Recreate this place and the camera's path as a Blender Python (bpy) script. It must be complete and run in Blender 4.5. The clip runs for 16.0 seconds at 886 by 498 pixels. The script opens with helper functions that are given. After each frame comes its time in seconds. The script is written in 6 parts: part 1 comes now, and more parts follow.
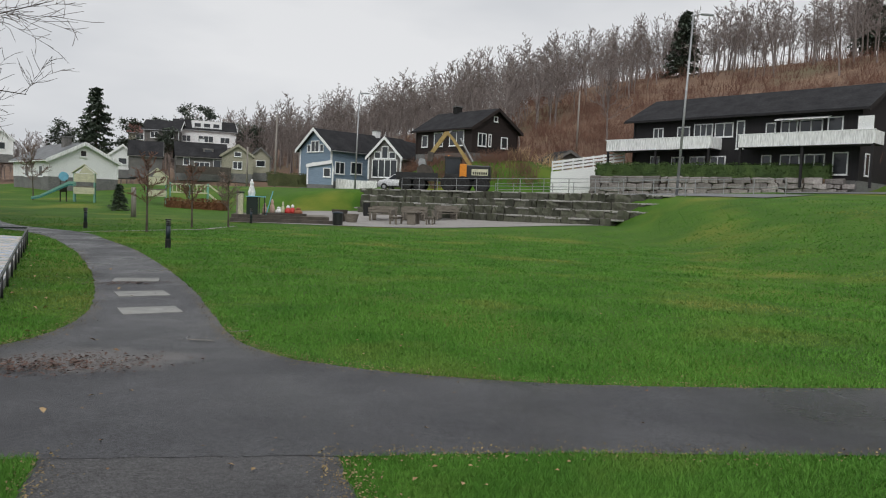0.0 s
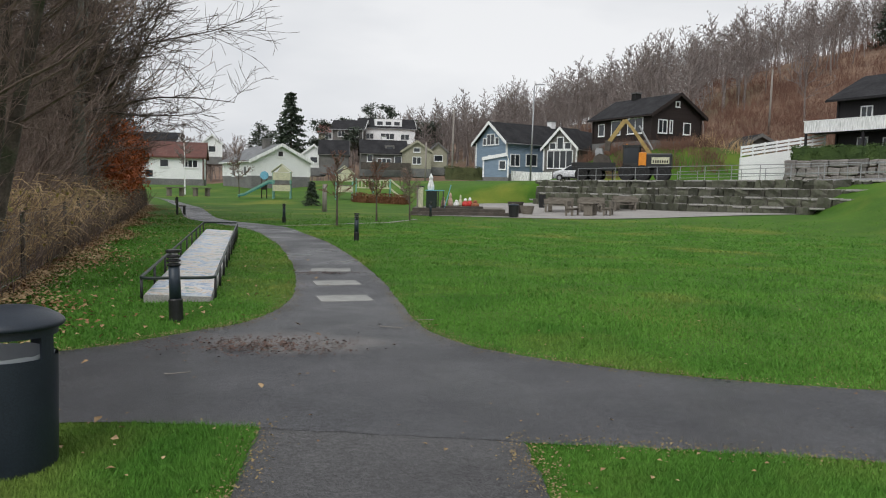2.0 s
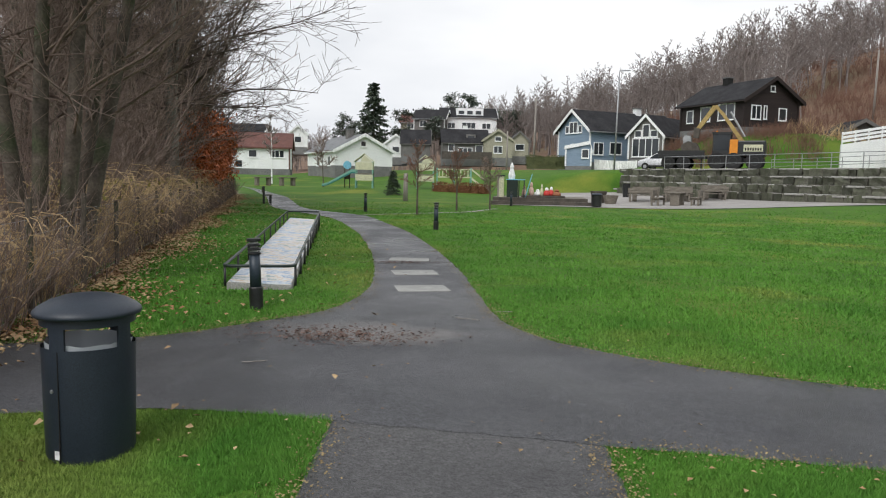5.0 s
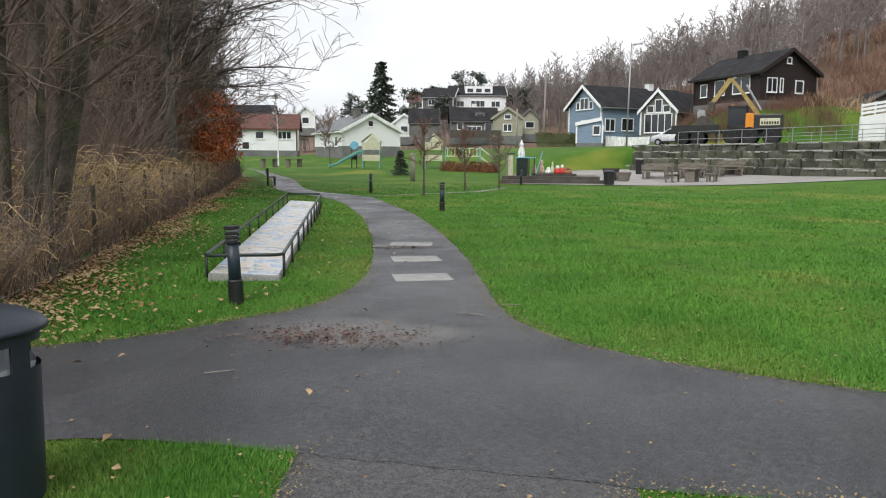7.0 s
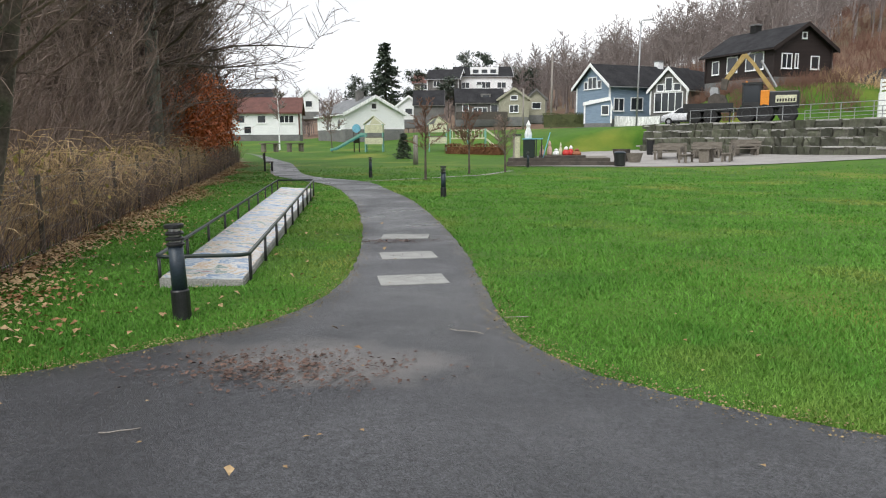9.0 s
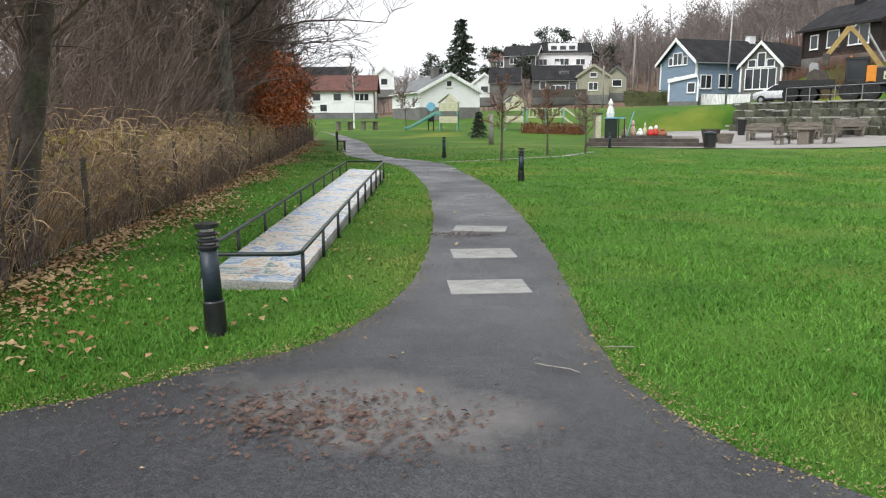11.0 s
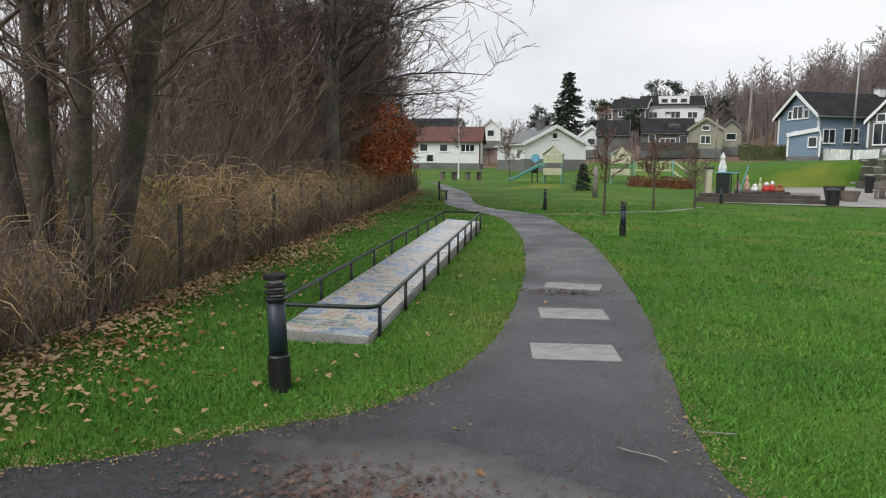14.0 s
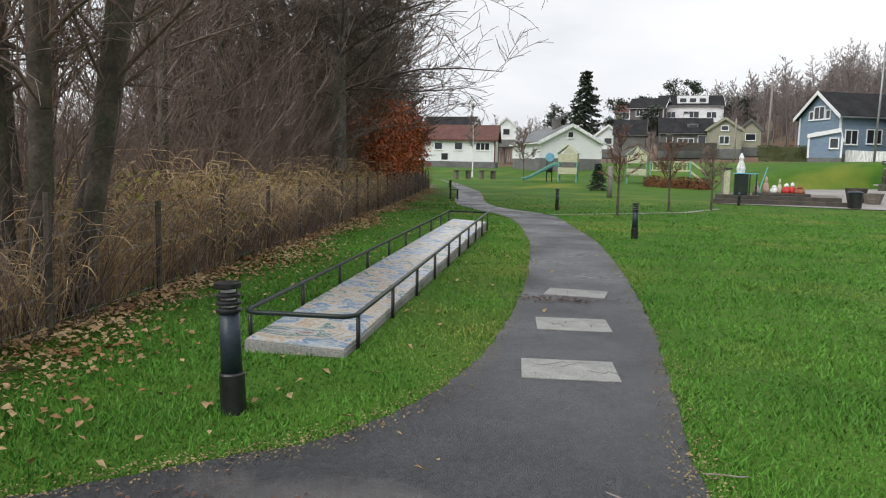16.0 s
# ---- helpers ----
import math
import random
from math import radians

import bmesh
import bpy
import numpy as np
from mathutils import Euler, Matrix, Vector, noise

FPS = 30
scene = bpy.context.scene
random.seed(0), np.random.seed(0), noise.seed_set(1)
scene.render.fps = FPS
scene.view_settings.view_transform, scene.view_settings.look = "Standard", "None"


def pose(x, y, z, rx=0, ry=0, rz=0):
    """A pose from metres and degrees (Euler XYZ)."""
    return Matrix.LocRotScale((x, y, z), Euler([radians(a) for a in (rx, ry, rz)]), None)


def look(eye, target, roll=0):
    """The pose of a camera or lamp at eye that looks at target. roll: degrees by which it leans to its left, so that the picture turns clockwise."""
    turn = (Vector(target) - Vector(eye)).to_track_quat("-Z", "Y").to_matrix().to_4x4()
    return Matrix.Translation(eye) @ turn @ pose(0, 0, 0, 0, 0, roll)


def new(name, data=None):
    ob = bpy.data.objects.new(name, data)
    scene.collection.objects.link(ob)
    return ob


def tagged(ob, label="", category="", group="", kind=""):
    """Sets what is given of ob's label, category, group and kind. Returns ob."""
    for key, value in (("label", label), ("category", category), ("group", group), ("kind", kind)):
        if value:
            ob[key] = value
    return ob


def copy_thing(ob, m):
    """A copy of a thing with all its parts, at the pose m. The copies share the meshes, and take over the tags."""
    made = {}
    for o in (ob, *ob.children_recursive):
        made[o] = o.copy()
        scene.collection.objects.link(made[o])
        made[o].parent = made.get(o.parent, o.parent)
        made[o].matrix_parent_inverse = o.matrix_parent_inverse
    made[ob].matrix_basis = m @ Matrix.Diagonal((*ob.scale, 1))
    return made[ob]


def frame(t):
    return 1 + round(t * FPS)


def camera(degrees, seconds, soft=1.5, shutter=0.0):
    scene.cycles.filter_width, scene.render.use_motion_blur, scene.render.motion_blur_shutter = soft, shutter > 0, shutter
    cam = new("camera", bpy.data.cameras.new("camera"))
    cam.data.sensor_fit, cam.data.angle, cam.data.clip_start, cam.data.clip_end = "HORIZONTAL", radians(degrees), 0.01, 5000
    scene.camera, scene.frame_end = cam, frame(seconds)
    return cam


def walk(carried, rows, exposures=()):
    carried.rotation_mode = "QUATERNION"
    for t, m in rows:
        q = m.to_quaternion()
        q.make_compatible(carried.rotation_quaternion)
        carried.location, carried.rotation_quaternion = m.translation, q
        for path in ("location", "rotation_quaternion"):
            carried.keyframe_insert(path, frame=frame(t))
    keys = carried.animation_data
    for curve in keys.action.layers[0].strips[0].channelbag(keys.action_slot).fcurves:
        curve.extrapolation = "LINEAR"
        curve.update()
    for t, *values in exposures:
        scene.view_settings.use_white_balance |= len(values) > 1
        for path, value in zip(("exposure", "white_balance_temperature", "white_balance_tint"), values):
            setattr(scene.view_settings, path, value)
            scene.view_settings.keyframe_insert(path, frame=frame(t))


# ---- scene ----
cam = camera(62.6, 16.0, soft=1.1)
PATH = [
    (0, (0.269, -0.828, 1.513), (0.29, 1.168, 1.389), 2.3),
    (0.5, (0.25, -0.869, 1.509), (0.183, 1.125, 1.373), 1.9),
    (1, (0.232, -0.871, 1.51), (0.029, 1.113, 1.363), 1.6),
    (1.5, (0.223, -0.884, 1.511), (-0.119, 1.08, 1.351), 1.3),
    (2, (0.21, -0.927, 1.518), (-0.241, 1.015, 1.357), 1.2),
    (2.5, (0.211, -0.955, 1.521), (-0.318, 0.967, 1.36), 1.3),
    (3, (0.224, -0.98, 1.529), (-0.351, 0.928, 1.367), 1.5),
    (3.5, (0.224, -0.935, 1.526), (-0.378, 0.965, 1.358), 1.6),
    (4, (0.247, -0.874, 1.526), (-0.379, 1.017, 1.353), 1.4),
    (6.5, (0.049, -0.217, 1.495), (-0.639, 1.645, 1.256), 0.7),
    (7, (0.008, 0.116, 1.495), (-0.679, 1.977, 1.245), 0.3),
    (7.5, (-0.104, 0.438, 1.453), (-0.787, 2.301, 1.196), 0.1),
    (8, (-0.205, 0.732, 1.461), (-0.888, 2.594, 1.204), -0.3),
    (8.5, (-0.242, 1.104, 1.466), (-0.935, 2.959, 1.19), -0.4),
    (11, (-0.822, 2.509, 1.505), (-1.705, 4.269, 1.152), -0.2),
    (11.5, (-0.827, 2.713, 1.516), (-1.812, 4.42, 1.173), -0.2),
    (12, (-0.809, 2.812, 1.517), (-1.846, 4.492, 1.197), 0.1),
    (12.5, (-0.828, 2.846, 1.518), (-1.905, 4.508, 1.242), 0.5),
    (13, (-0.839, 2.877, 1.51), (-1.948, 4.525, 1.276), 0.6),
    (13.5, (-0.852, 2.888, 1.523), (-1.972, 4.532, 1.307), 0.9),
    (14, (-0.848, 2.912, 1.513), (-1.982, 4.545, 1.294), 0.7),
    (14.5, (-0.929, 3.0, 1.501), (-2.069, 4.629, 1.279), 0.7),
    (15, (-1.026, 3.164, 1.504), (-2.166, 4.792, 1.278), 0.8),
    (15.5, (-1.025, 3.33, 1.509), (-2.173, 4.952, 1.279), 1.1),
    (16, (-0.964, 3.516, 1.509), (-2.133, 5.124, 1.285), 1.2),
]
walk(cam, [(t, look(eye, target, roll)) for t, eye, target, roll in PATH], exposures=((0, -0.04), (1, 0.06), (2, 0.14), (4, 0.28), (6.5, 0.5), (8.5, 0.6), (11, 0.75), (12.5, 0.42), (13.5, 0.22), (14.5, 0.35), (16, 0.4)))


# ---- world and light ----
world = bpy.data.worlds.new("overcast_sky")
scene.world = world
world.use_nodes = True
wt = world.node_tree
wt.nodes.clear()
w_out = wt.nodes.new("ShaderNodeOutputWorld")
w_bg = wt.nodes.new("ShaderNodeBackground")
w_sky = wt.nodes.new("ShaderNodeTexSky")
w_sky.sky_type, w_sky.sun_disc = "NISHITA", False
w_sky.sun_elevation, w_sky.sun_rotation = radians(45), radians(190)
w_hsv = wt.nodes.new("ShaderNodeHueSaturation")
w_hsv.inputs["Saturation"].default_value = 0.12
w_co = wt.nodes.new("ShaderNodeTexCoord")
w_map = wt.nodes.new("ShaderNodeMapping")
w_map.inputs["Scale"].default_value = (1.0, 1.0, 3.0)
w_noise = wt.nodes.new("ShaderNodeTexNoise")
w_noise.inputs["Scale"].default_value = 1.6
w_noise.inputs["Detail"].default_value = 5
w_ramp = wt.nodes.new("ShaderNodeValToRGB")
w_ramp.color_ramp.elements[0].position, w_ramp.color_ramp.elements[0].color = 0.32, (5.0, 5.3, 5.8, 1)
w_ramp.color_ramp.elements[1].position, w_ramp.color_ramp.elements[1].color = 0.66, (8.2, 8.3, 8.5, 1)
w_mix = wt.nodes.new("ShaderNodeMixRGB")
w_mix.inputs["Fac"].default_value = 0.85
wt.links.new(w_sky.outputs[0], w_hsv.inputs["Color"])
wt.links.new(w_hsv.outputs[0], w_mix.inputs["Color1"])
wt.links.new(w_co.outputs["Generated"], w_map.inputs["Vector"])
wt.links.new(w_map.outputs[0], w_noise.inputs["Vector"])
wt.links.new(w_noise.outputs["Fac"], w_ramp.inputs["Fac"])
wt.links.new(w_ramp.outputs[0], w_mix.inputs["Color2"])
wt.links.new(w_mix.outputs[0], w_bg.inputs["Color"])
w_bg.inputs["Strength"].default_value = 0.1
wt.links.new(w_bg.outputs[0], w_out.inputs["Surface"])
sun = new("sun", bpy.data.lights.new("sun", "SUN"))
sun.data.energy, sun.data.angle, sun.data.color = 1.5, radians(40), (1.0, 0.98, 0.95)
sun.matrix_world = look((0, 0, 60), (10, 60, 0))


# ---- materials ----
def mat(name, c1, c2, scale=4.0, rough=0.8, bump=0.2, fine=40.0, metal=0.0, c3=None, stain=0.6, wood=False, contrast=0.2, spec=0.4, vary=0.0):
    """A two-scale procedural surface: broad colour change c1-c2, fine grain, optional third colour in stains."""
    m = bpy.data.materials.new(name)
    m.use_nodes = True
    nt = m.node_tree
    b = nt.nodes["Principled BSDF"]
    tc = nt.nodes.new("ShaderNodeTexCoord")
    mp = nt.nodes.new("ShaderNodeMapping")
    if wood:
        mp.inputs["Scale"].default_value = wood
    nt.links.new(tc.outputs["Object"], mp.inputs["Vector"])
    n1 = nt.nodes.new("ShaderNodeTexNoise")
    n1.inputs["Scale"].default_value, n1.inputs["Detail"].default_value = scale, 4
    n2 = nt.nodes.new("ShaderNodeTexNoise")
    n2.inputs["Scale"].default_value, n2.inputs["Detail"].default_value = fine, 3
    for n in (n1, n2):
        nt.links.new(mp.outputs[0], n.inputs["Vector"])
    r1 = nt.nodes.new("ShaderNodeValToRGB")
    r1.color_ramp.elements[0].position, r1.color_ramp.elements[0].color = 0.5 - contrast, (*c1, 1)
    r1.color_ramp.elements[1].position, r1.color_ramp.elements[1].color = 0.5 + contrast, (*c2, 1)
    nt.links.new(n1.outputs["Fac"], r1.inputs["Fac"])
    last = r1.outputs[0]
    if c3:
        n3 = nt.nodes.new("ShaderNodeTexNoise")
        n3.inputs["Scale"].default_value, n3.inputs["Detail"].default_value = scale * 0.35, 6
        nt.links.new(tc.outputs["Object"], n3.inputs["Vector"])
        r3 = nt.nodes.new("ShaderNodeValToRGB")
        r3.color_ramp.elements[0].position, r3.color_ramp.elements[1].position = stain - 0.08, stain + 0.08
        nt.links.new(n3.outputs["Fac"], r3.inputs["Fac"])
        mx3 = nt.nodes.new("ShaderNodeMixRGB")
        nt.links.new(r3.outputs[0], mx3.inputs["Fac"])
        nt.links.new(last, mx3.inputs["Color1"])
        mx3.inputs["Color2"].default_value = (*c3, 1)
        last = mx3.outputs[0]
    r2 = nt.nodes.new("ShaderNodeMapRange")
    r2.inputs["From Min"].default_value, r2.inputs["From Max"].default_value = 0.3, 0.7
    r2.inputs["To Min"].default_value, r2.inputs["To Max"].default_value = 0.72, 1.25
    nt.links.new(n2.outputs["Fac"], r2.inputs["Value"])
    mu = nt.nodes.new("ShaderNodeMixRGB")
    mu.blend_type = "MULTIPLY"
    mu.inputs["Fac"].default_value = 1
    nt.links.new(last, mu.inputs["Color1"])
    nt.links.new(r2.outputs[0], mu.inputs["Color2"])
    nt.links.new(mu.outputs[0], b.inputs["Base Color"])
    if vary:
        oi = nt.nodes.new("ShaderNodeObjectInfo")
        rr = nt.nodes.new("ShaderNodeMapRange")
        rr.inputs["To Min"].default_value, rr.inputs["To Max"].default_value = 1 - vary, 1 + vary
        nt.links.new(oi.outputs["Random"], rr.inputs["Value"])
        mv = nt.nodes.new("ShaderNodeMixRGB")
        mv.blend_type = "MULTIPLY"
        mv.inputs["Fac"].default_value = 1
        nt.links.new(mu.outputs[0], mv.inputs["Color1"])
        nt.links.new(rr.outputs[0], mv.inputs["Color2"])
        nt.links.new(mv.outputs[0], b.inputs["Base Color"])
    b.inputs["Roughness"].default_value, b.inputs["Metallic"].default_value = rough, metal
    b.inputs["Specular IOR Level"].default_value = spec
    if bump:
        bp = nt.nodes.new("ShaderNodeBump")
        bp.inputs["Strength"].default_value, bp.inputs["Distance"].default_value = bump, 0.02
        nt.links.new(n2.outputs["Fac"], bp.inputs["Height"])
        nt.links.new(bp.outputs[0], b.inputs["Normal"])
    return m


def asphalt_mat(name, dark, light, rough):
    """Damp asphalt: chippings of mixed grey in a dark binder, with worn and damp patches."""
    m = mat(name, dark, light, 0.8, rough, 0, 25, c3=tuple(c * 1.25 for c in light), stain=0.62, spec=0.5)
    nt = m.node_tree
    b = nt.nodes["Principled BSDF"]
    tc = nt.nodes.new("ShaderNodeTexCoord")
    vo = nt.nodes.new("ShaderNodeTexVoronoi")
    vo.inputs["Scale"].default_value = 150
    nt.links.new(tc.outputs["Object"], vo.inputs["Vector"])
    sp = nt.nodes.new("ShaderNodeSeparateColor")
    nt.links.new(vo.outputs["Color"], sp.inputs[0])
    rg = nt.nodes.new("ShaderNodeMapRange")
    rg.inputs["To Min"].default_value, rg.inputs["To Max"].default_value = 0.4, 1.9
    nt.links.new(sp.outputs[0], rg.inputs["Value"])
    mu = nt.nodes.new("ShaderNodeMixRGB")
    mu.blend_type = "MULTIPLY"
    mu.inputs["Fac"].default_value = 1
    nt.links.new(b.inputs["Base Color"].links[0].from_socket, mu.inputs["Color1"])
    nt.links.new(rg.outputs[0], mu.inputs["Color2"])
    nt.links.new(mu.outputs[0], b.inputs["Base Color"])
    # pale patch on the fork: silvery wet reflection put into the base colour
    wv = nt.nodes.new("ShaderNodeTexNoise")
    wv.inputs["Scale"].default_value, wv.inputs["Detail"].default_value = 2.2, 7
    nt.links.new(tc.outputs["Object"], wv.inputs["Vector"])
    gm = nt.nodes.new("ShaderNodeMapping")
    gm.vector_type = "TEXTURE"
    gm.inputs["Location"].default_value, gm.inputs["Rotation"].default_value, gm.inputs["Scale"].default_value = (-2.75, 5.55, 0), (0, 0, 0.15), (1.15, 0.62, 1)
    nt.links.new(tc.outputs["Object"], gm.inputs["Vector"])
    gl = nt.nodes.new("ShaderNodeVectorMath")
    gl.operation = "LENGTH"
    nt.links.new(gm.outputs[0], gl.inputs[0])
    ad = nt.nodes.new("ShaderNodeMath")
    ad.operation = "ADD"
    nt.links.new(gl.outputs["Value"], ad.inputs[0])
    nt.links.new(wv.outputs["Fac"], ad.inputs[1])
    gr = nt.nodes.new("ShaderNodeMapRange")
    gr.inputs["From Min"].default_value, gr.inputs["From Max"].default_value = 1.42, 0.95
    gr.inputs["To Min"].default_value, gr.inputs["To Max"].default_value = 0.0, 0.65
    nt.links.new(ad.outputs[0], gr.inputs["Value"])
    sm_ = nt.nodes.new("ShaderNodeMixRGB")
    nt.links.new(gr.outputs[0], sm_.inputs["Fac"])
    nt.links.new(mu.outputs[0], sm_.inputs["Color1"])
    sm_.inputs["Color2"].default_value = (0.22, 0.205, 0.195, 1)
    nt.links.new(sm_.outputs[0], b.inputs["Base Color"])
    wet = nt.nodes.new("ShaderNodeTexNoise")
    wet.inputs["Scale"].default_value, wet.inputs["Detail"].default_value = 0.7, 5
    nt.links.new(tc.outputs["Object"], wet.inputs["Vector"])
    wr = nt.nodes.new("ShaderNodeMapRange")
    wr.inputs["From Min"].default_value, wr.inputs["From Max"].default_value = 0.35, 0.65
    wr.inputs["To Min"].default_value, wr.inputs["To Max"].default_value = rough - 0.12, rough + 0.18
    nt.links.new(wet.outputs["Fac"], wr.inputs["Value"])
    nt.links.new(wr.outputs[0], b.inputs["Roughness"])
    bp = nt.nodes.new("ShaderNodeBump")
    bp.inputs["Strength"].default_value, bp.inputs["Distance"].default_value = 0.8, 0.006
    nt.links.new(vo.outputs["Distance"], bp.inputs["Height"])
    nt.links.new(bp.outputs[0], b.inputs["Normal"])
    return m


def glass_mat():
    m = bpy.data.materials.new("window_glass")
    m.use_nodes = True
    b = m.node_tree.nodes["Principled BSDF"]
    b.inputs["Base Color"].default_value = (0.03, 0.035, 0.04, 1)
    b.inputs["Roughness"].default_value = 0.06
    b.inputs["Specular IOR Level"].default_value = 0.7
    return m


GRASS = mat("lawn_grass", (0.046, 0.115, 0.012), (0.078, 0.165, 0.017), 0.5, 0.85, 0.6, 30, c3=(0.17, 0.20, 0.03), stain=0.61, spec=0.2)
BLADE = mat("grass_blade", (0.068, 0.195, 0.026), (0.13, 0.30, 0.046), 0.8, 0.7, 0, 30, c3=(0.26, 0.29, 0.075), stain=0.61, spec=0.2)
ASPHALT = asphalt_mat("wet_asphalt", (0.031, 0.032, 0.036), (0.063, 0.064, 0.070), 0.39)
ASPHALT_OLD = asphalt_mat("worn_asphalt", (0.045, 0.044, 0.046), (0.078, 0.077, 0.078), 0.52)
ROAD = mat("road_asphalt", (0.16, 0.16, 0.165), (0.22, 0.22, 0.22), 0.6, 0.6, 0.2, 30)
GRAVEL = mat("plaza_gravel", (0.27, 0.255, 0.24), (0.37, 0.35, 0.33), 0.5, 0.8, 0.5, 25)
SLAB = mat("grey_slab", (0.27, 0.27, 0.255), (0.38, 0.38, 0.36), 5, 0.6, 0.3, 60, c3=(0.22, 0.23, 0.22), stain=0.6)
CONCRETE = mat("concrete", (0.24, 0.24, 0.225), (0.36, 0.355, 0.335), 3, 0.8, 0.3, 50, c3=(0.12, 0.14, 0.09), stain=0.62)
IRON = mat("black_iron", (0.012, 0.013, 0.014), (0.024, 0.025, 0.026), 8, 0.4, 0.1, 60, spec=0.5)
GREENIRON = mat("dark_green_iron", (0.012, 0.022, 0.019), (0.022, 0.035, 0.03), 8, 0.4, 0.1, 60)
BINBLUE = mat("slate_blue_plastic", (0.017, 0.024, 0.036), (0.026, 0.035, 0.05), 3, 0.42, 0.08, 120, spec=0.45)
BOLLARD = mat("bollard_paint", (0.022, 0.034, 0.048), (0.035, 0.05, 0.066), 6, 0.4, 0.08, 80)
WHITE = mat("white_paint", (0.80, 0.81, 0.82), (0.87, 0.88, 0.88), 1.2, 0.6, 0.1, 20)
DIRTYWHITE = mat("weathered_white_boards", (0.76, 0.77, 0.77), (0.85, 0.86, 0.86), 1.5, 0.7, 0.2, 12, wood=(1, 1, 0.15))
BLUEWALL = mat("blue_grey_boards", (0.18, 0.25, 0.33), (0.23, 0.31, 0.40), 1, 0.7, 0.3, 8, wood=(0.2, 0.2, 6))
BROWNWALL = mat("dark_brown_boards", (0.018, 0.012, 0.011), (0.032, 0.022, 0.02), 1, 0.7, 0.3, 8, wood=(0.2, 0.2, 6))
BLACKWALL = mat("black_stained_boards", (0.013, 0.012, 0.014), (0.022, 0.02, 0.022), 1, 0.7, 0.3, 8, wood=(6, 6, 0.2))
BEIGEWALL = mat("beige_boards", (0.30, 0.29, 0.22), (0.38, 0.36, 0.28), 1, 0.7, 0.3, 8)
GREYWALL = mat("grey_boards", (0.12, 0.115, 0.11), (0.17, 0.165, 0.155), 1, 0.7, 0.3, 8)
REDWALL = mat("barn_red_boards", (0.20, 0.02, 0.018), (0.28, 0.035, 0.03), 1, 0.7, 0.3, 8)
FOUND = mat("grey_foundation", (0.14, 0.14, 0.14), (0.2, 0.2, 0.195), 1, 0.8, 0.3, 12)
ROOFDARK = mat("dark_roof_tiles", (0.022, 0.022, 0.024), (0.042, 0.042, 0.045), 1, 0.85, 0.4, 6, spec=0.12)
ROOFGREY = mat("grey_roof_sheets", (0.11, 0.115, 0.12), (0.20, 0.21, 0.215), 1.2, 0.6, 0.3, 9)
ROOFRED = mat("red_brown_tiles", (0.10, 0.042, 0.034), (0.15, 0.065, 0.052), 1, 0.7, 0.4, 6)
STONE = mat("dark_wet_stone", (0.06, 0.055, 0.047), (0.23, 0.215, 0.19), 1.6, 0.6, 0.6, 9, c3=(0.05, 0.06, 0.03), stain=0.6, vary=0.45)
# step stone with the light falling on the treads put into its colour
LITTREAD = mat("lit_stone_tread", (0.27, 0.265, 0.245), (0.38, 0.37, 0.345), 1.6, 0.6, 0.4, 9)
WALLSTONE = mat("pinkish_wall_stone", (0.17, 0.15, 0.14), (0.31, 0.285, 0.275), 1.2, 0.75, 0.6, 9, vary=0.4)
GALV = mat("galvanised_steel", (0.30, 0.31, 0.32), (0.42, 0.43, 0.44), 5, 0.45, 0.05, 40, metal=0.6)
POLEWOOD = mat("grey_wood_pole", (0.22, 0.20, 0.18), (0.33, 0.30, 0.27), 2, 0.85, 0.3, 20, wood=(6, 6, 0.3))
TIMBER = mat("weathered_timber", (0.13, 0.115, 0.095), (0.23, 0.205, 0.17), 3, 0.8, 0.4, 25, wood=(1, 6, 6))
DECKWOOD = mat("dark_deck_timber", (0.05, 0.043, 0.036), (0.10, 0.085, 0.07), 3, 0.7, 0.4, 20)
BARK = mat("dark_bark", (0.06, 0.05, 0.041), (0.15, 0.125, 0.10), 5, 0.9, 0.6, 30, c3=(0.07, 0.085, 0.045), stain=0.6)
TWIG = mat("bare_twigs", (0.15, 0.11, 0.092), (0.28, 0.21, 0.175), 2, 0.9, 0, 20)
BOUGH = mat("dark_boughs", (0.085, 0.066, 0.058), (0.18, 0.14, 0.12), 2, 0.9, 0, 20)
TWIGRED = mat("red_brown_twigs", (0.15, 0.08, 0.06), (0.25, 0.14, 0.10), 0.4, 0.9, 0, 8)
# far twigs paler and greyer: distance haze is put into the colour
FARTWIG = mat("hazed_far_twigs", (0.19, 0.16, 0.148), (0.30, 0.26, 0.245), 0.15, 0.95, 0, 4)
PALEBARK = mat("lichen_grey_bark", (0.11, 0.11, 0.095), (0.24, 0.24, 0.21), 4, 0.9, 0.5, 30)
REED = mat("dry_reed", (0.46, 0.31, 0.16), (0.66, 0.49, 0.28), 1.2, 0.85, 0, 20)
YELLOWLEAF = mat("yellow_green_leaves", (0.20, 0.19, 0.04), (0.34, 0.27, 0.07), 2, 0.7, 0, 20)
BEECH = mat("rust_beech_leaves", (0.34, 0.085, 0.028), (0.52, 0.16, 0.05), 1.2, 0.75, 0, 12)
LEAFLITTER = mat("fallen_leaves", (0.32, 0.21, 0.10), (0.52, 0.38, 0.21), 3, 0.7, 0, 30, c3=(0.25, 0.12, 0.05), stain=0.55)
# needle green lightened to stand in for haze over the far pines
CONIFER = mat("conifer_needles", (0.055, 0.075, 0.058), (0.105, 0.13, 0.095), 0.8, 0.85, 0, 10)
HEDGE = mat("dark_hedge_leaves", (0.035, 0.07, 0.016), (0.075, 0.125, 0.03), 1.5, 0.7, 0, 12)
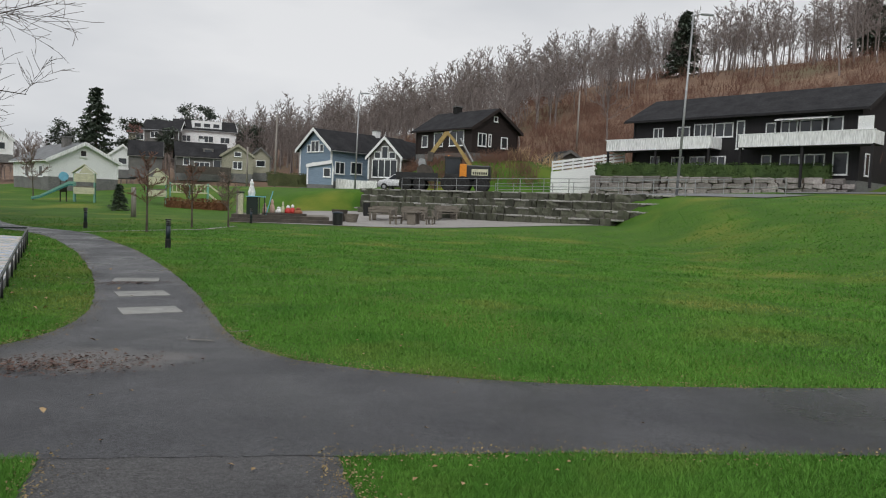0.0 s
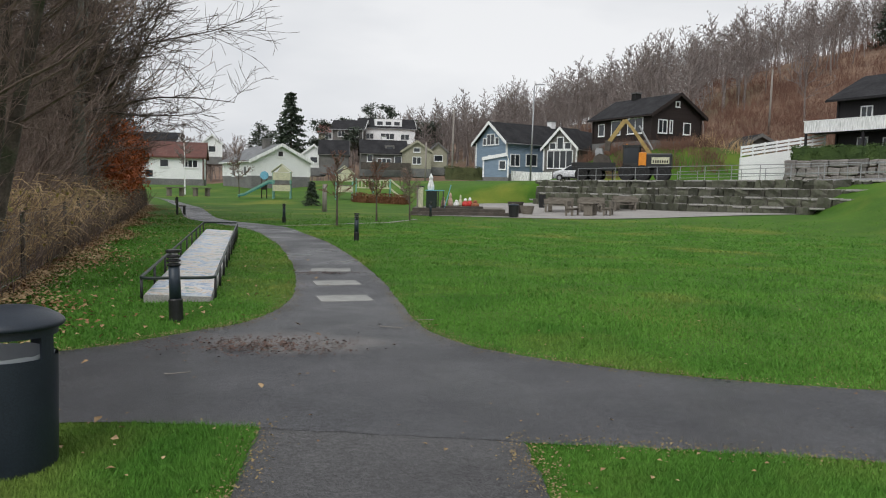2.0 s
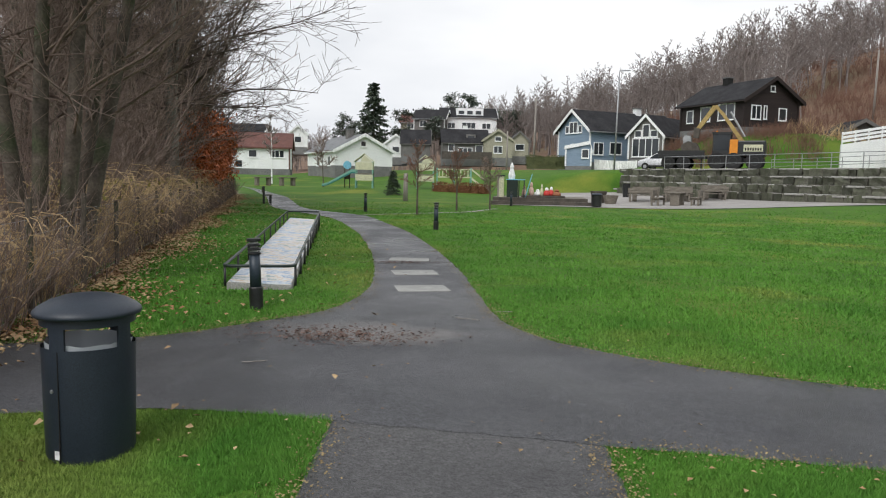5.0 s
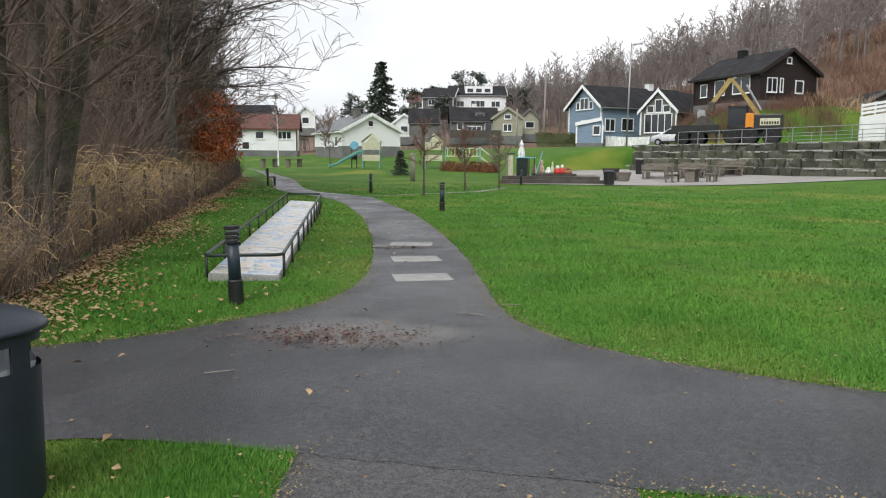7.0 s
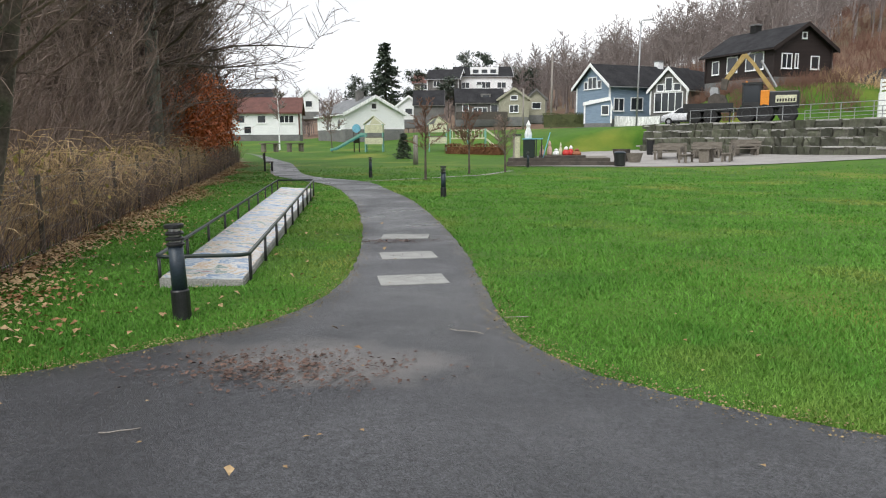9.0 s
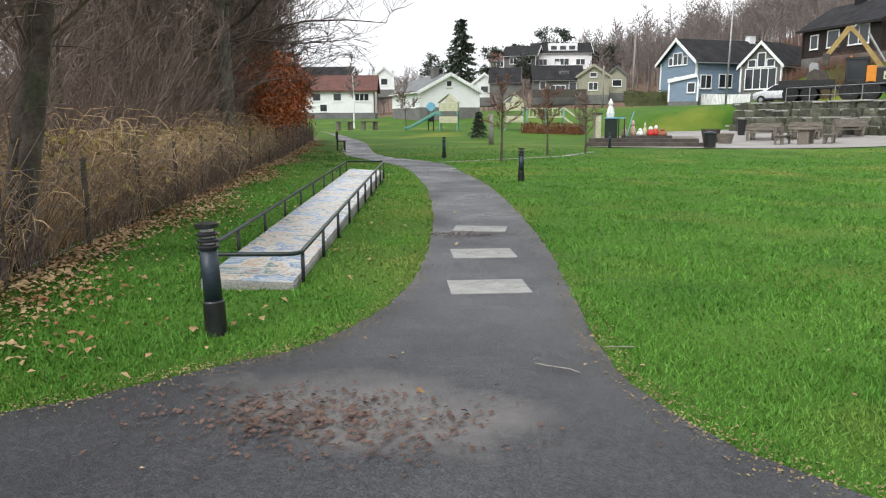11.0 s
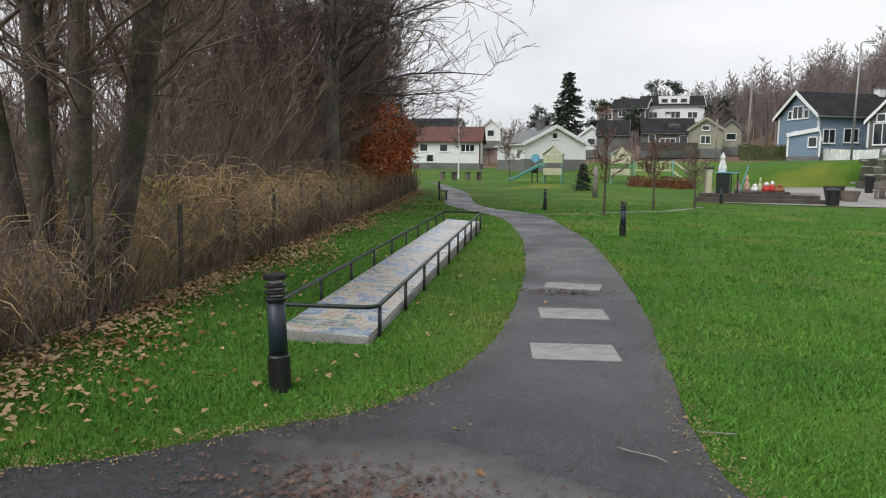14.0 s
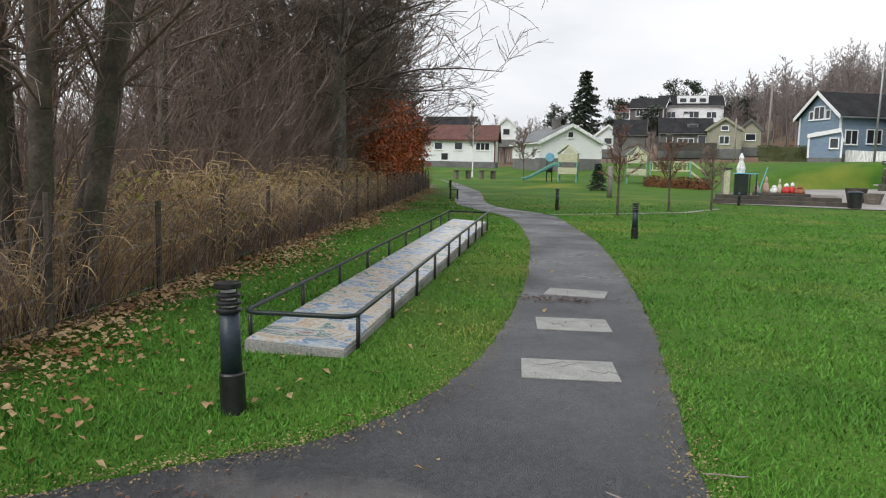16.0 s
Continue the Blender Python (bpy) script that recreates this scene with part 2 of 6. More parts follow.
HILLSOIL = mat("brown_hillside", (0.14, 0.085, 0.058), (0.23, 0.15, 0.10), 0.12, 0.95, 0.6, 1.5, c3=(0.15, 0.13, 0.075), stain=0.6)
UNDERGROWTH = mat("leaf_mould", (0.11, 0.075, 0.05), (0.2, 0.14, 0.09), 0.8, 0.95, 0.5, 8)
GLASS = glass_mat()
DARK = mat("dark_opening", (0.01, 0.01, 0.01), (0.018, 0.018, 0.018), 3, 0.9, 0, 10)
RUBBER = mat("black_rubber", (0.012, 0.012, 0.012), (0.022, 0.022, 0.022), 5, 0.8, 0.2, 40)
ORANGE = mat("orange_machine_paint", (0.62, 0.21, 0.02), (0.72, 0.27, 0.03), 3, 0.4, 0.05, 40)
MACHINEYEL = mat("dull_yellow_arm", (0.30, 0.21, 0.07), (0.40, 0.29, 0.11), 3, 0.6, 0.1, 20)
PALECREAM = mat("cream_panel", (0.52, 0.52, 0.36), (0.62, 0.61, 0.44), 2, 0.6, 0.05, 20)
MINT = mat("mint_post", (0.16, 0.36, 0.30), (0.22, 0.44, 0.37), 2, 0.5, 0.05, 20)
TEAL = mat("teal_slide", (0.06, 0.30, 0.32), (0.09, 0.38, 0.40), 2, 0.35, 0.02, 20)
SKYBLUE = mat("sky_blue_panel", (0.16, 0.42, 0.56), (0.2, 0.48, 0.62), 2, 0.5, 0.02, 20)
REDPAINT = mat("red_ornament", (0.5, 0.03, 0.03), (0.6, 0.06, 0.05), 3, 0.5, 0.05, 20)
SKIN = mat("pale_pink_ornament", (0.55, 0.36, 0.30), (0.65, 0.44, 0.38), 3, 0.6, 0.05, 20)
MAHOGANY = mat("bare_soil", (0.06, 0.045, 0.035), (0.12, 0.09, 0.065), 3, 0.9, 0.5, 30)


# ---- mesh helpers ----
def mesh_of(name, verts, faces, material, smooth=False):
    me = bpy.data.meshes.new(name)
    me.from_pydata([tuple(v) for v in verts], [], faces)
    me.materials.append(material)
    if smooth:
        me.shade_smooth()
    return me


def big_mesh(name, verts, tris, material):
    """A large triangle mesh from arrays."""
    me = bpy.data.meshes.new(name)
    v, f = np.asarray(verts, dtype=np.float32), np.asarray(tris, dtype=np.int32)
    me.vertices.add(len(v))
    me.vertices.foreach_set("co", v.ravel())
    me.loops.add(f.size)
    me.loops.foreach_set("vertex_index", f.ravel())
    me.polygons.add(len(f))
    me.polygons.foreach_set("loop_start", np.arange(0, f.size, 3, dtype=np.int32))
    me.update(calc_edges=True)
    me.materials.append(material)
    return me


def empty(name, m, **tags):
    ob = new(name)
    ob.empty_display_size = 0.2
    ob.matrix_world = m
    return tagged(ob, **tags)


def part(name, bm, material, parent=None, label="", smooth=False):
    me = bpy.data.meshes.new(name)
    bmesh.ops.recalc_face_normals(bm, faces=bm.faces)
    bm.to_mesh(me)
    bm.free()
    me.materials.append(material)
    if smooth:
        me.shade_smooth()
    ob = new(name, me)
    if parent is not None:
        ob.parent = parent
    return tagged(ob, label=label)


def box(bm, x0, y0, z0, x1, y1, z1, bevel=0.0, m=None):
    r = bmesh.ops.create_cube(bm, size=1)
    t = Matrix.Translation(((x0 + x1) / 2, (y0 + y1) / 2, (z0 + z1) / 2)) @ Matrix.Diagonal((x1 - x0, y1 - y0, z1 - z0, 1))
    bmesh.ops.transform(bm, matrix=(m @ t) if m else t, verts=r["verts"])
    if bevel:
        es = list({e for v in r["verts"] for e in v.link_edges})
        bmesh.ops.bevel(bm, geom=es, offset=bevel, segments=2, affect="EDGES", profile=0.5)
    return bm


def boxes(*specs, bevel=0.0):
    bm = bmesh.new()
    for s in specs:
        box(bm, *s, bevel=bevel)
    return bm


def lathe(profile, n=24, bm=None, m=None):
    """A turned body from (radius, height) pairs."""
    bm = bm or bmesh.new()
    rings = []
    for r, z in profile:
        ring = []
        for i in range(n):
            a = 2 * math.pi * i / n
            v = Vector((r * math.cos(a), r * math.sin(a), z))
            ring.append(bm.verts.new(m @ v if m else v))
        rings.append(ring)
    for a, b in zip(rings, rings[1:]):
        for i in range(n):
            bm.faces.new((a[i], a[(i + 1) % n], b[(i + 1) % n], b[i]))
    bm.faces.new(rings[0][::-1])
    bm.faces.new(rings[-1])
    return bm


def tube(points, r, n=8, bm=None, r_end=None):
    """A round bar along points."""
    bm = bm or bmesh.new()
    pts = [Vector(p) for p in points]
    rings = []
    for i, p in enumerate(pts):
        d = (pts[min(i + 1, len(pts) - 1)] - pts[max(i - 1, 0)]).normalized()
        a = d.cross(Vector((0, 0, 1)) if abs(d.z) < 0.9 else Vector((1, 0, 0))).normalized()
        b = d.cross(a)
        k = r if r_end is None else r + (r_end - r) * i / (len(pts) - 1)
        rings.append([bm.verts.new(p + k * (math.cos(2 * math.pi * j / n) * a + math.sin(2 * math.pi * j / n) * b)) for j in range(n)])
    for a, b in zip(rings, rings[1:]):
        for i in range(n):
            bm.faces.new((a[i], a[(i + 1) % n], b[(i + 1) % n], b[i]))
    bm.faces.new(rings[0][::-1])
    bm.faces.new(rings[-1])
    return bm


def prism(poly, y0, y1, bm=None, m=None):
    """The outline poly (x, z) pushed from y0 to y1."""
    bm = bm or bmesh.new()
    a = [bm.verts.new((m @ Vector((x, y0, z))) if m else (x, y0, z)) for x, z in poly]
    b = [bm.verts.new((m @ Vector((x, y1, z))) if m else (x, y1, z)) for x, z in poly]
    n = len(poly)
    bm.faces.new(a)
    bm.faces.new(b[::-1])
    for i in range(n):
        bm.faces.new((a[i], b[i], b[(i + 1) % n], a[(i + 1) % n]))
    return bm


# ---- the ground's shape ----
TERRACE_A = (13.0, 41.6)
TDX, TDY = -0.711, 0.703      # along the terraces
TNX, TNY = 0.703, 0.711       # away from the plaza


def sm(v, a, b):
    k = np.clip((v - a) / (b - a), 0, 1)
    return k * k * (3 - 2 * k)


def height(x, y):
    x, y = np.asarray(x, float), np.asarray(y, float)
    u = (x - TERRACE_A[0]) * TDX + (y - TERRACE_A[1]) * TDY
    s = (x - TERRACE_A[0]) * TNX + (y - TERRACE_A[1]) * TNY
    base = 0.16 * sm(y, 30, 42) + 0.4 * sm(y, 42, 54) + 0.9 * sm(y, 54, 74)
    base = base + 0.5 * sm(x, -3, 11) * sm(y, 29, 41)
    w_right = 0.5 + 24 * sm(-u, -6.0, 20)
    w_left = 0.5 + 12 * sm(u, 24, 30)
    w = np.maximum(w_right, w_left)
    k = sm(s, -w, -0.1)
    road = 2.45 + 0.055 * np.clip(s, 0, 25) * sm(-u, -22, 4)
    z = base * (1 - k) + np.maximum(road, base) * k
    hill = 0.36 * np.clip(s - 21, 0, None) * sm(s, 18, 40) * (1 - 0.45 * sm(u, 60, 120))
    steep = 1 + 0.3 * sm(-u, -12, 30) * sm(s, 40, 75)
    hill = 31 - 4 * np.logaddexp(0, (31 - hill) / 4) + 4 * math.log1p(math.exp(-31 / 4)) + 0.0
    z = z + hill * steep
    mound = np.exp(-(((x - 6.0) / 10.0) ** 2 + ((y - 75.5) / 7.0) ** 2) ** 2)
    z = z + np.clip(6.3 - z, 0, None) * mound
    back = np.hypot(x, y)
    z = z + 0.06 * np.clip(back - 110, 0, 200) * sm(-s, -20, 60)
    # the stream bed behind the wire fence
    f = (x + 6.0) * -0.842 + (y - 3.5) * -0.540
    z = z - 0.75 * sm(f, 0.6, 3.6) * (1 - sm(f, 8.5, 12)) * sm(-y, -42, -20)
    return z


def hz(x, y):
    return float(height(x, y))


# outlines of the paths on the level lawn
def smooth_line(pts, n=6):
    out = []
    for i in range(len(pts) - 1):
        p0, p1, p2, p3 = (np.array(pts[max(0, min(len(pts) - 1, j))], float) for j in (i - 1, i, i + 1, i + 2))
        for k in range(n):
            t = k / n
            out.append(tuple(0.5 * ((2 * p1) + (p2 - p0) * t + (2 * p0 - 5 * p1 + 4 * p2 - p3) * t * t + (3 * p1 - p0 - 3 * p2 + p3) * t ** 3)))
    out.append(tuple(pts[-1]))
    return out


RIGHT_EDGE = smooth_line([(14, 7.6), (8, 6.2), (4.4, 5.63), (1.43, 5.34), (-0.56, 5.7), (-1.62, 6.53), (-2.43, 8.15), (-3.65, 10.88), (-5.54, 14.56), (-7.6, 18.2), (-9.69, 21.36), (-12.25, 24.94), (-17.0, 28.8), (-24.6, 39.4), (-33, 48.6), (-46, 58)])
LEFT_EDGE = smooth_line([(-9.5, 1.4), (-6.8, 3.0), (-5.36, 3.9), (-4.48, 4.66), (-3.98, 5.72), (-3.72, 6.6), (-4.09, 8.4), (-5.62, 11.75), (-7.1, 14.5), (-8.77, 17.37), (-12.65, 22.94), (-18.4, 28.4), (-26.2, 39.6), (-34.6, 49.6), (-47, 59.5)])
LOW_EDGE = smooth_line([(14, 5.3), (8, 4.3), (3.22, 3.75), (1.12, 3.57), (-0.28, 3.38), (-1.9, 3.17), (-2.87, 2.99), (-3.78, 2.52), (-6.2, 0.9), (-9, -0.9)])
PATH_LOOP = RIGHT_EDGE + LEFT_EDGE[::-1] + LOW_EDGE[::-1]
SPUR_LOOP = [(-0.28, 3.42), (-0.06, 2.69), (0.35, 1.2), (0.75, 0), (1.2, -2.5), (1.4, -6), (-0.3, -6), (-0.45, -2.5), (-0.85, 0), (-1.25, 1.2), (-1.53, 2.12), (-1.92, 3.21)]


def inside(px, py, loop):
    px, py = np.asarray(px), np.asarray(py)
    res = np.zeros(px.shape, bool)
    n = len(loop)
    for i in range(n):
        x0, y0 = loop[i]
        x1, y1 = loop[(i + 1) % n]
        if y0 == y1:
            continue
        c = ((y0 > py) != (y1 > py)) & (px < (x1 - x0) * (py - y0) / (y1 - y0) + x0)
        res ^= c
    return res


def ground_sheet():
    near = np.concatenate([np.arange(-90, -40, 2.5), np.arange(-40, 40, 0.7), np.arange(40, 120, 2.5)])
    xs = np.concatenate([np.arange(-900, -90, 40), near, np.arange(120, 900, 40)])
    ys = np.concatenate([np.arange(-500, -20, 40), np.arange(-20, 66, 0.7), np.arange(66, 200, 2.5), np.arange(200, 1000, 40)])
    X, Y = np.meshgrid(xs, ys)
    Z = height(X, Y)
    nx, ny = len(xs), len(ys)
    idx = np.arange(nx * ny).reshape(ny, nx)
    a, b, c, d = idx[:-1, :-1].ravel(), idx[:-1, 1:].ravel(), idx[1:, 1:].ravel(), idx[1:, :-1].ravel()
    tris = np.concatenate([np.stack([a, b, c], 1), np.stack([a, c, d], 1)])
    me = big_mesh("ground", np.stack([X.ravel(), Y.ravel(), Z.ravel()], 1), tris, GRASS)
    me.materials.append(HILLSOIL)
    me.materials.append(UNDERGROWTH)
    cx = np.asarray([X.ravel()[tris].mean(1), Y.ravel()[tris].mean(1)])
    s = (cx[0] - TERRACE_A[0]) * TNX + (cx[1] - TERRACE_A[1]) * TNY
    u = (cx[0] - TERRACE_A[0]) * TDX + (cx[1] - TERRACE_A[1]) * TDY
    f = (cx[0] + 6.0) * -0.842 + (cx[1] - 3.5) * -0.540
    k = np.zeros(len(tris), np.int32)
    k[(s > 24 + 2 * np.sin(u * 0.7)) | (np.hypot(*cx) > 118)] = 1
    k[(f > -0.75 + 0.3 * np.sin(cx[1] * 1.3)) & (f < 12) & (cx[1] < 46) & (cx[1] > -15)] = 2
    me.polygons.foreach_set("material_index", k)
    me.shade_smooth()
    ob = new("ground", me)
    tagged(ob, "wide green lawn rising to a brown wooded hillside", "ground", kind="structure")


def flat_loop(name, loop, material, z, label, category, fine=False):
    """A thin laid sheet with a ragged rim, draped on the ground."""
    rng = random.Random(5)
    bm = bmesh.new()
    pts = []
    for i, (x, y) in enumerate(loop):
        x2, y2 = loop[(i + 1) % len(loop)]
        n = max(1, min(12, int(math.hypot(x2 - x, y2 - y) / 0.12))) if math.hypot(x, y) < 14 else 2
        for k in range(n):
            t = k / n
            pts.append((x + (x2 - x) * t + rng.uniform(-0.018, 0.018), y + (y2 - y) * t + rng.uniform(-0.018, 0.018)))
    vs = [bm.verts.new((x, y, 0)) for x, y in pts]
    es = [bm.edges.new((vs[i], vs[(i + 1) % len(vs)])) for i in range(len(vs))]
    bmesh.ops.triangle_fill(bm, use_beauty=True, edges=es)
    for _ in range(5 if fine else 0):
        long_edges = [e for e in bm.edges if e.calc_length() > 1.6]
        if long_edges:
            bmesh.ops.subdivide_edges(bm, edges=long_edges, cuts=1)
            bmesh.ops.triangulate(bm, faces=list(bm.faces))
    for v in bm.verts:
        v.co.z = hz(v.co.x, v.co.y) + z
    ob = part(name, bm, material)
    return tagged(ob, label, category, kind="structure")


ground_sheet()
flat_loop("path", PATH_LOOP, ASPHALT, 0.010, "damp dark grey asphalt footpath forking across the lawn", "footpath")
flat_loop("path_spur", SPUR_LOOP, ASPHALT_OLD, 0.008, "older worn asphalt spur joining the footpath", "footpath")
flat_loop("gravel_strip", [(-12.2, 25.05), (-9.5, 30.5), (-9.2, 34.0), (-9.45, 34.0), (-9.8, 30.6), (-12.4, 25.2)], GRAVEL, 0.012, "narrow pale gravel strip in the grass", "footpath")
flat_loop("plaza", [(-10.5, 37.4), (-5, 37.6), (2, 38.6), (9, 39.9), (10.9, 40.6), (11.0, 40.9), (6, 45.9), (0, 51.8), (-6.2, 57.6), (-9, 54), (-12, 45)], GRAVEL, 0.03, "pale grey gravel plaza below the stone terraces", "plaza", True)


# ---- things beside the path ----
def litter_bin(m):
    """Round bin with a domed lid and openings between four uprights."""
    b = empty("litter_bin", m, label="dark slate-blue round litter bin with domed lid, on grass", category="litter bin")
    n, r = 48, 0.285

    def shell(profile, skip, r_in):
        bm = bmesh.new()
        for i in range(n):
            if skip(i):
                continue
            a0, a1 = 2 * math.pi * i / n, 2 * math.pi * (i + 1) / n
            for (ra, za), (rb, zb) in zip(profile, profile[1:]):
                for k in (0.0, r_in):
                    q = [(ra - k, a0, za), (ra - k, a1, za), (rb - k, a1, zb), (rb - k, a0, zb)]
                    bm.faces.new([bm.verts.new((c * math.cos(t), c * math.sin(t), z)) for c, t, z in q])
            for edge, a in ((i - 1, a0), ((i + 1) % n, a1)):
                if skip(edge % n):
                    za, zb = profile[0][1], profile[-1][1]
                    ra, rb = profile[0][0], profile[-1][0]
                    bm.faces.new([bm.verts.new((c * math.cos(a), c * math.sin(a), z)) for c, z in ((ra, za), (ra - r_in, za), (rb - r_in, zb), (rb, zb))])
        bmesh.ops.remove_doubles(bm, verts=bm.verts, dist=0.0005)
        return bm
    part("body", shell([(0.262, 0.0), (r - 0.012, 0.03), (r - 0.004, 0.35), (r, 0.665)], lambda i: False, 0.012), BINBLUE, b, smooth=True)
    for k, (a, z) in enumerate(((6, 9), (18, 21), (30, 33), (42, 45))):
        keep = set(range(a, z))
        part("upright", shell([(r, 0.665), (r - 0.002, 0.80)], lambda i: i not in keep, 0.018), BINBLUE, b)
    part("rim", shell([(r + 0.004, 0.79), (r + 0.004, 0.845)], lambda i: False, 0.02), BINBLUE, b, smooth=True)
    part("lid", lathe([(0.30, 0.835), (0.325, 0.84), (0.332, 0.853), (0.325, 0.868), (0.30, 0.888), (0.24, 0.918), (0.16, 0.942), (0.08, 0.953), (0.005, 0.957)], 48), BINBLUE, b, smooth=True)
    liner = bpy.data.materials.new("clear_liner")
    liner.use_nodes = True
    pb = liner.node_tree.nodes["Principled BSDF"]
    pb.inputs["Base Color"].default_value, pb.inputs["Roughness"].default_value = (0.42, 0.45, 0.48, 1), 0.25
    rng = random.Random(2)
    bm = bmesh.new()
    rings = [[bm.verts.new(((rr + rng.uniform(-0.006, 0.006)) * math.cos(2 * math.pi * i / 40), (rr + rng.uniform(-0.006, 0.006)) * math.sin(2 * math.pi * i / 40), z + rng.uniform(-0.008, 0.008))) for i in range(40)] for rr, z in ((0.262, 0.69), (0.25, 0.62), (0.22, 0.5), (0.02, 0.42))]
    for p, q in zip(rings, rings[1:]):
        for i in range(40):
            bm.faces.new((p[i], p[(i + 1) % 40], q[(i + 1) % 40], q[i]))
    part("liner", bm, liner, b, "crumpled translucent bin liner", smooth=True)
    a = 2.0
    bm = boxes((-0.003, -0.004, 0.02, 0.003, 0.003, 0.66))
    s1 = part("door_seam", bm, DARK, b)
    s1.matrix_basis = pose(0.284 * math.cos(math.radians(-122)), 0.284 * math.sin(math.radians(-122)), 0, 0, 0, -32)
    lock = part("lock", lathe([(0.0125, 0), (0.0125, 0.012), (0.006, 0.014)], 12), GALV, b, "small steel lock")
    lock.matrix_basis = pose(0.277 * math.cos(math.radians(-133)), 0.277 * math.sin(math.radians(-133)), 0.43, 90, 0, -43)
    st = part("sticker", boxes((-0.022, -0.003, 0.035, 0.022, 0.003, 0.085)), WHITE, b, "small white sticker")
    st.matrix_basis = pose(0.274 * math.cos(math.radians(-128)), 0.274 * math.sin(math.radians(-128)), 0, 0, 0, -38)
    return b


litter_bin(pose(-2.86, 2.24, 0, 0, 0, 38) @ Matrix.Diagonal((0.81, 0.81, 0.91, 1)))


def bollard_light(m, tall=0.80, paint=BOLLARD):
    b = empty("bollard_light", m, label="dark blue-grey bollard light with louvred head, on grass", category="bollard light", group="path bollards")
    part("base", lathe([(0.076, -0.03), (0.076, 0.24), (0.068, 0.252)], 20), IRON, b, "darker lower sleeve", smooth=False)
    part("post", lathe([(0.064, 0.24), (0.060, tall - 0.18)], 20), paint, b, smooth=True)
    part("light_core", lathe([(0.045, tall - 0.19), (0.045, tall - 0.02)], 16), DIRTYWHITE, b)
    for k in range(3):
        z = tall - 0.17 + 0.045 * k
        part("louvre", lathe([(0.052, z), (0.074, z - 0.008), (0.076, z + 0.006), (0.056, z + 0.022)], 20), IRON, b)
    part("cap", lathe([(0.076, tall - 0.035), (0.08, tall - 0.028), (0.08, tall - 0.004), (0.072, tall)], 20), IRON, b)
    return b


first = bollard_light(pose(-4.50, 6.25, 0.0, 0.4, -2.0, 15))
for bx, by in ((-7.05, 19.15), (-13.45, 27.8), (-9.3, 36.9)):
    copy_thing(first, pose(bx, by, hz(bx, by), 0, 0, 40))


# the painted plinth with its low rail
RAX, RAY = -0.462, 0.887       # along the plinth
RPX, RPY = -0.887, -0.462      # across, away from the path


def ramp_pt(along, across, z):
    """A point on the plinth or its rail; all above the ground climbs slightly along it."""
    if z > 0.05:
        z += 0.0125 * along - 0.055
    return Vector((-4.86 + along * RAX + across * RPX, 7.60 + along * RAY + across * RPY, z))


def mural_mat():
    m = bpy.data.materials.new("worn_painted_mural")
    m.use_nodes = True
    nt = m.node_tree
    b = nt.nodes["Principled BSDF"]
    tc = nt.nodes.new("ShaderNodeTexCoord")
    warp = nt.nodes.new("ShaderNodeTexNoise")
    warp.inputs["Scale"].default_value, warp.inputs["Detail"].default_value = 1.1, 3
    add = nt.nodes.new("ShaderNodeVectorMath")
    add.operation = "MULTIPLY_ADD"
    add.inputs[1].default_value = (0.7, 0.7, 0.7)
    nt.links.new(tc.outputs["Object"], warp.inputs["Vector"])
    nt.links.new(warp.outputs["Color"], add.inputs[0])
    nt.links.new(tc.outputs["Object"], add.inputs[2])
    v = nt.nodes.new("ShaderNodeTexNoise")
    v.inputs["Scale"].default_value, v.inputs["Detail"].default_value, v.inputs["Roughness"].default_value = 2.4, 6, 0.62
    nt.links.new(add.outputs[0], v.inputs["Vector"])
    r = nt.nodes.new("ShaderNodeValToRGB")
    cols = [(0.30, (0.10, 0.19, 0.36)), (0.38, (0.50, 0.56, 0.60)), (0.43, (0.17, 0.27, 0.42)), (0.47, (0.62, 0.63, 0.62)), (0.52, (0.50, 0.38, 0.26)), (0.55, (0.64, 0.62, 0.57)), (0.60, (0.12, 0.22, 0.20)), (0.64, (0.58, 0.58, 0.60)), (0.72, (0.30, 0.16, 0.14))]
    for p, c in cols[2:]:
        r.color_ramp.elements.new(p)
    for e, (p, c) in zip(r.color_ramp.elements, cols):
        e.position, e.color = p, (*c, 1)
    nt.links.new(v.outputs["Fac"], r.inputs["Fac"])
    w = nt.nodes.new("ShaderNodeTexNoise")
    w.inputs["Scale"].default_value, w.inputs["Detail"].default_value = 5, 8
    nt.links.new(tc.outputs["Object"], w.inputs["Vector"])
    wr = nt.nodes.new("ShaderNodeValToRGB")
    wr.color_ramp.elements[0].position, wr.color_ramp.elements[1].position = 0.55, 0.78
    nt.links.new(w.outputs["Fac"], wr.inputs["Fac"])
    mx = nt.nodes.new("ShaderNodeMixRGB")
    nt.links.new(wr.outputs[0], mx.inputs["Fac"])
    nt.links.new(r.outputs[0], mx.inputs["Color1"])
    mx.inputs["Color2"].default_value = (0.56, 0.57, 0.57, 1)
    nt.links.new(mx.outputs[0], b.inputs["Base Color"])
    b.inputs["Roughness"].default_value = 0.26
    bp = nt.nodes.new("ShaderNodeBump")
    bp.inputs["Strength"].default_value = 0.15
    nt.links.new(w.outputs["Fac"], bp.inputs["Height"])
    nt.links.new(bp.outputs[0], b.inputs["Normal"])
    return m


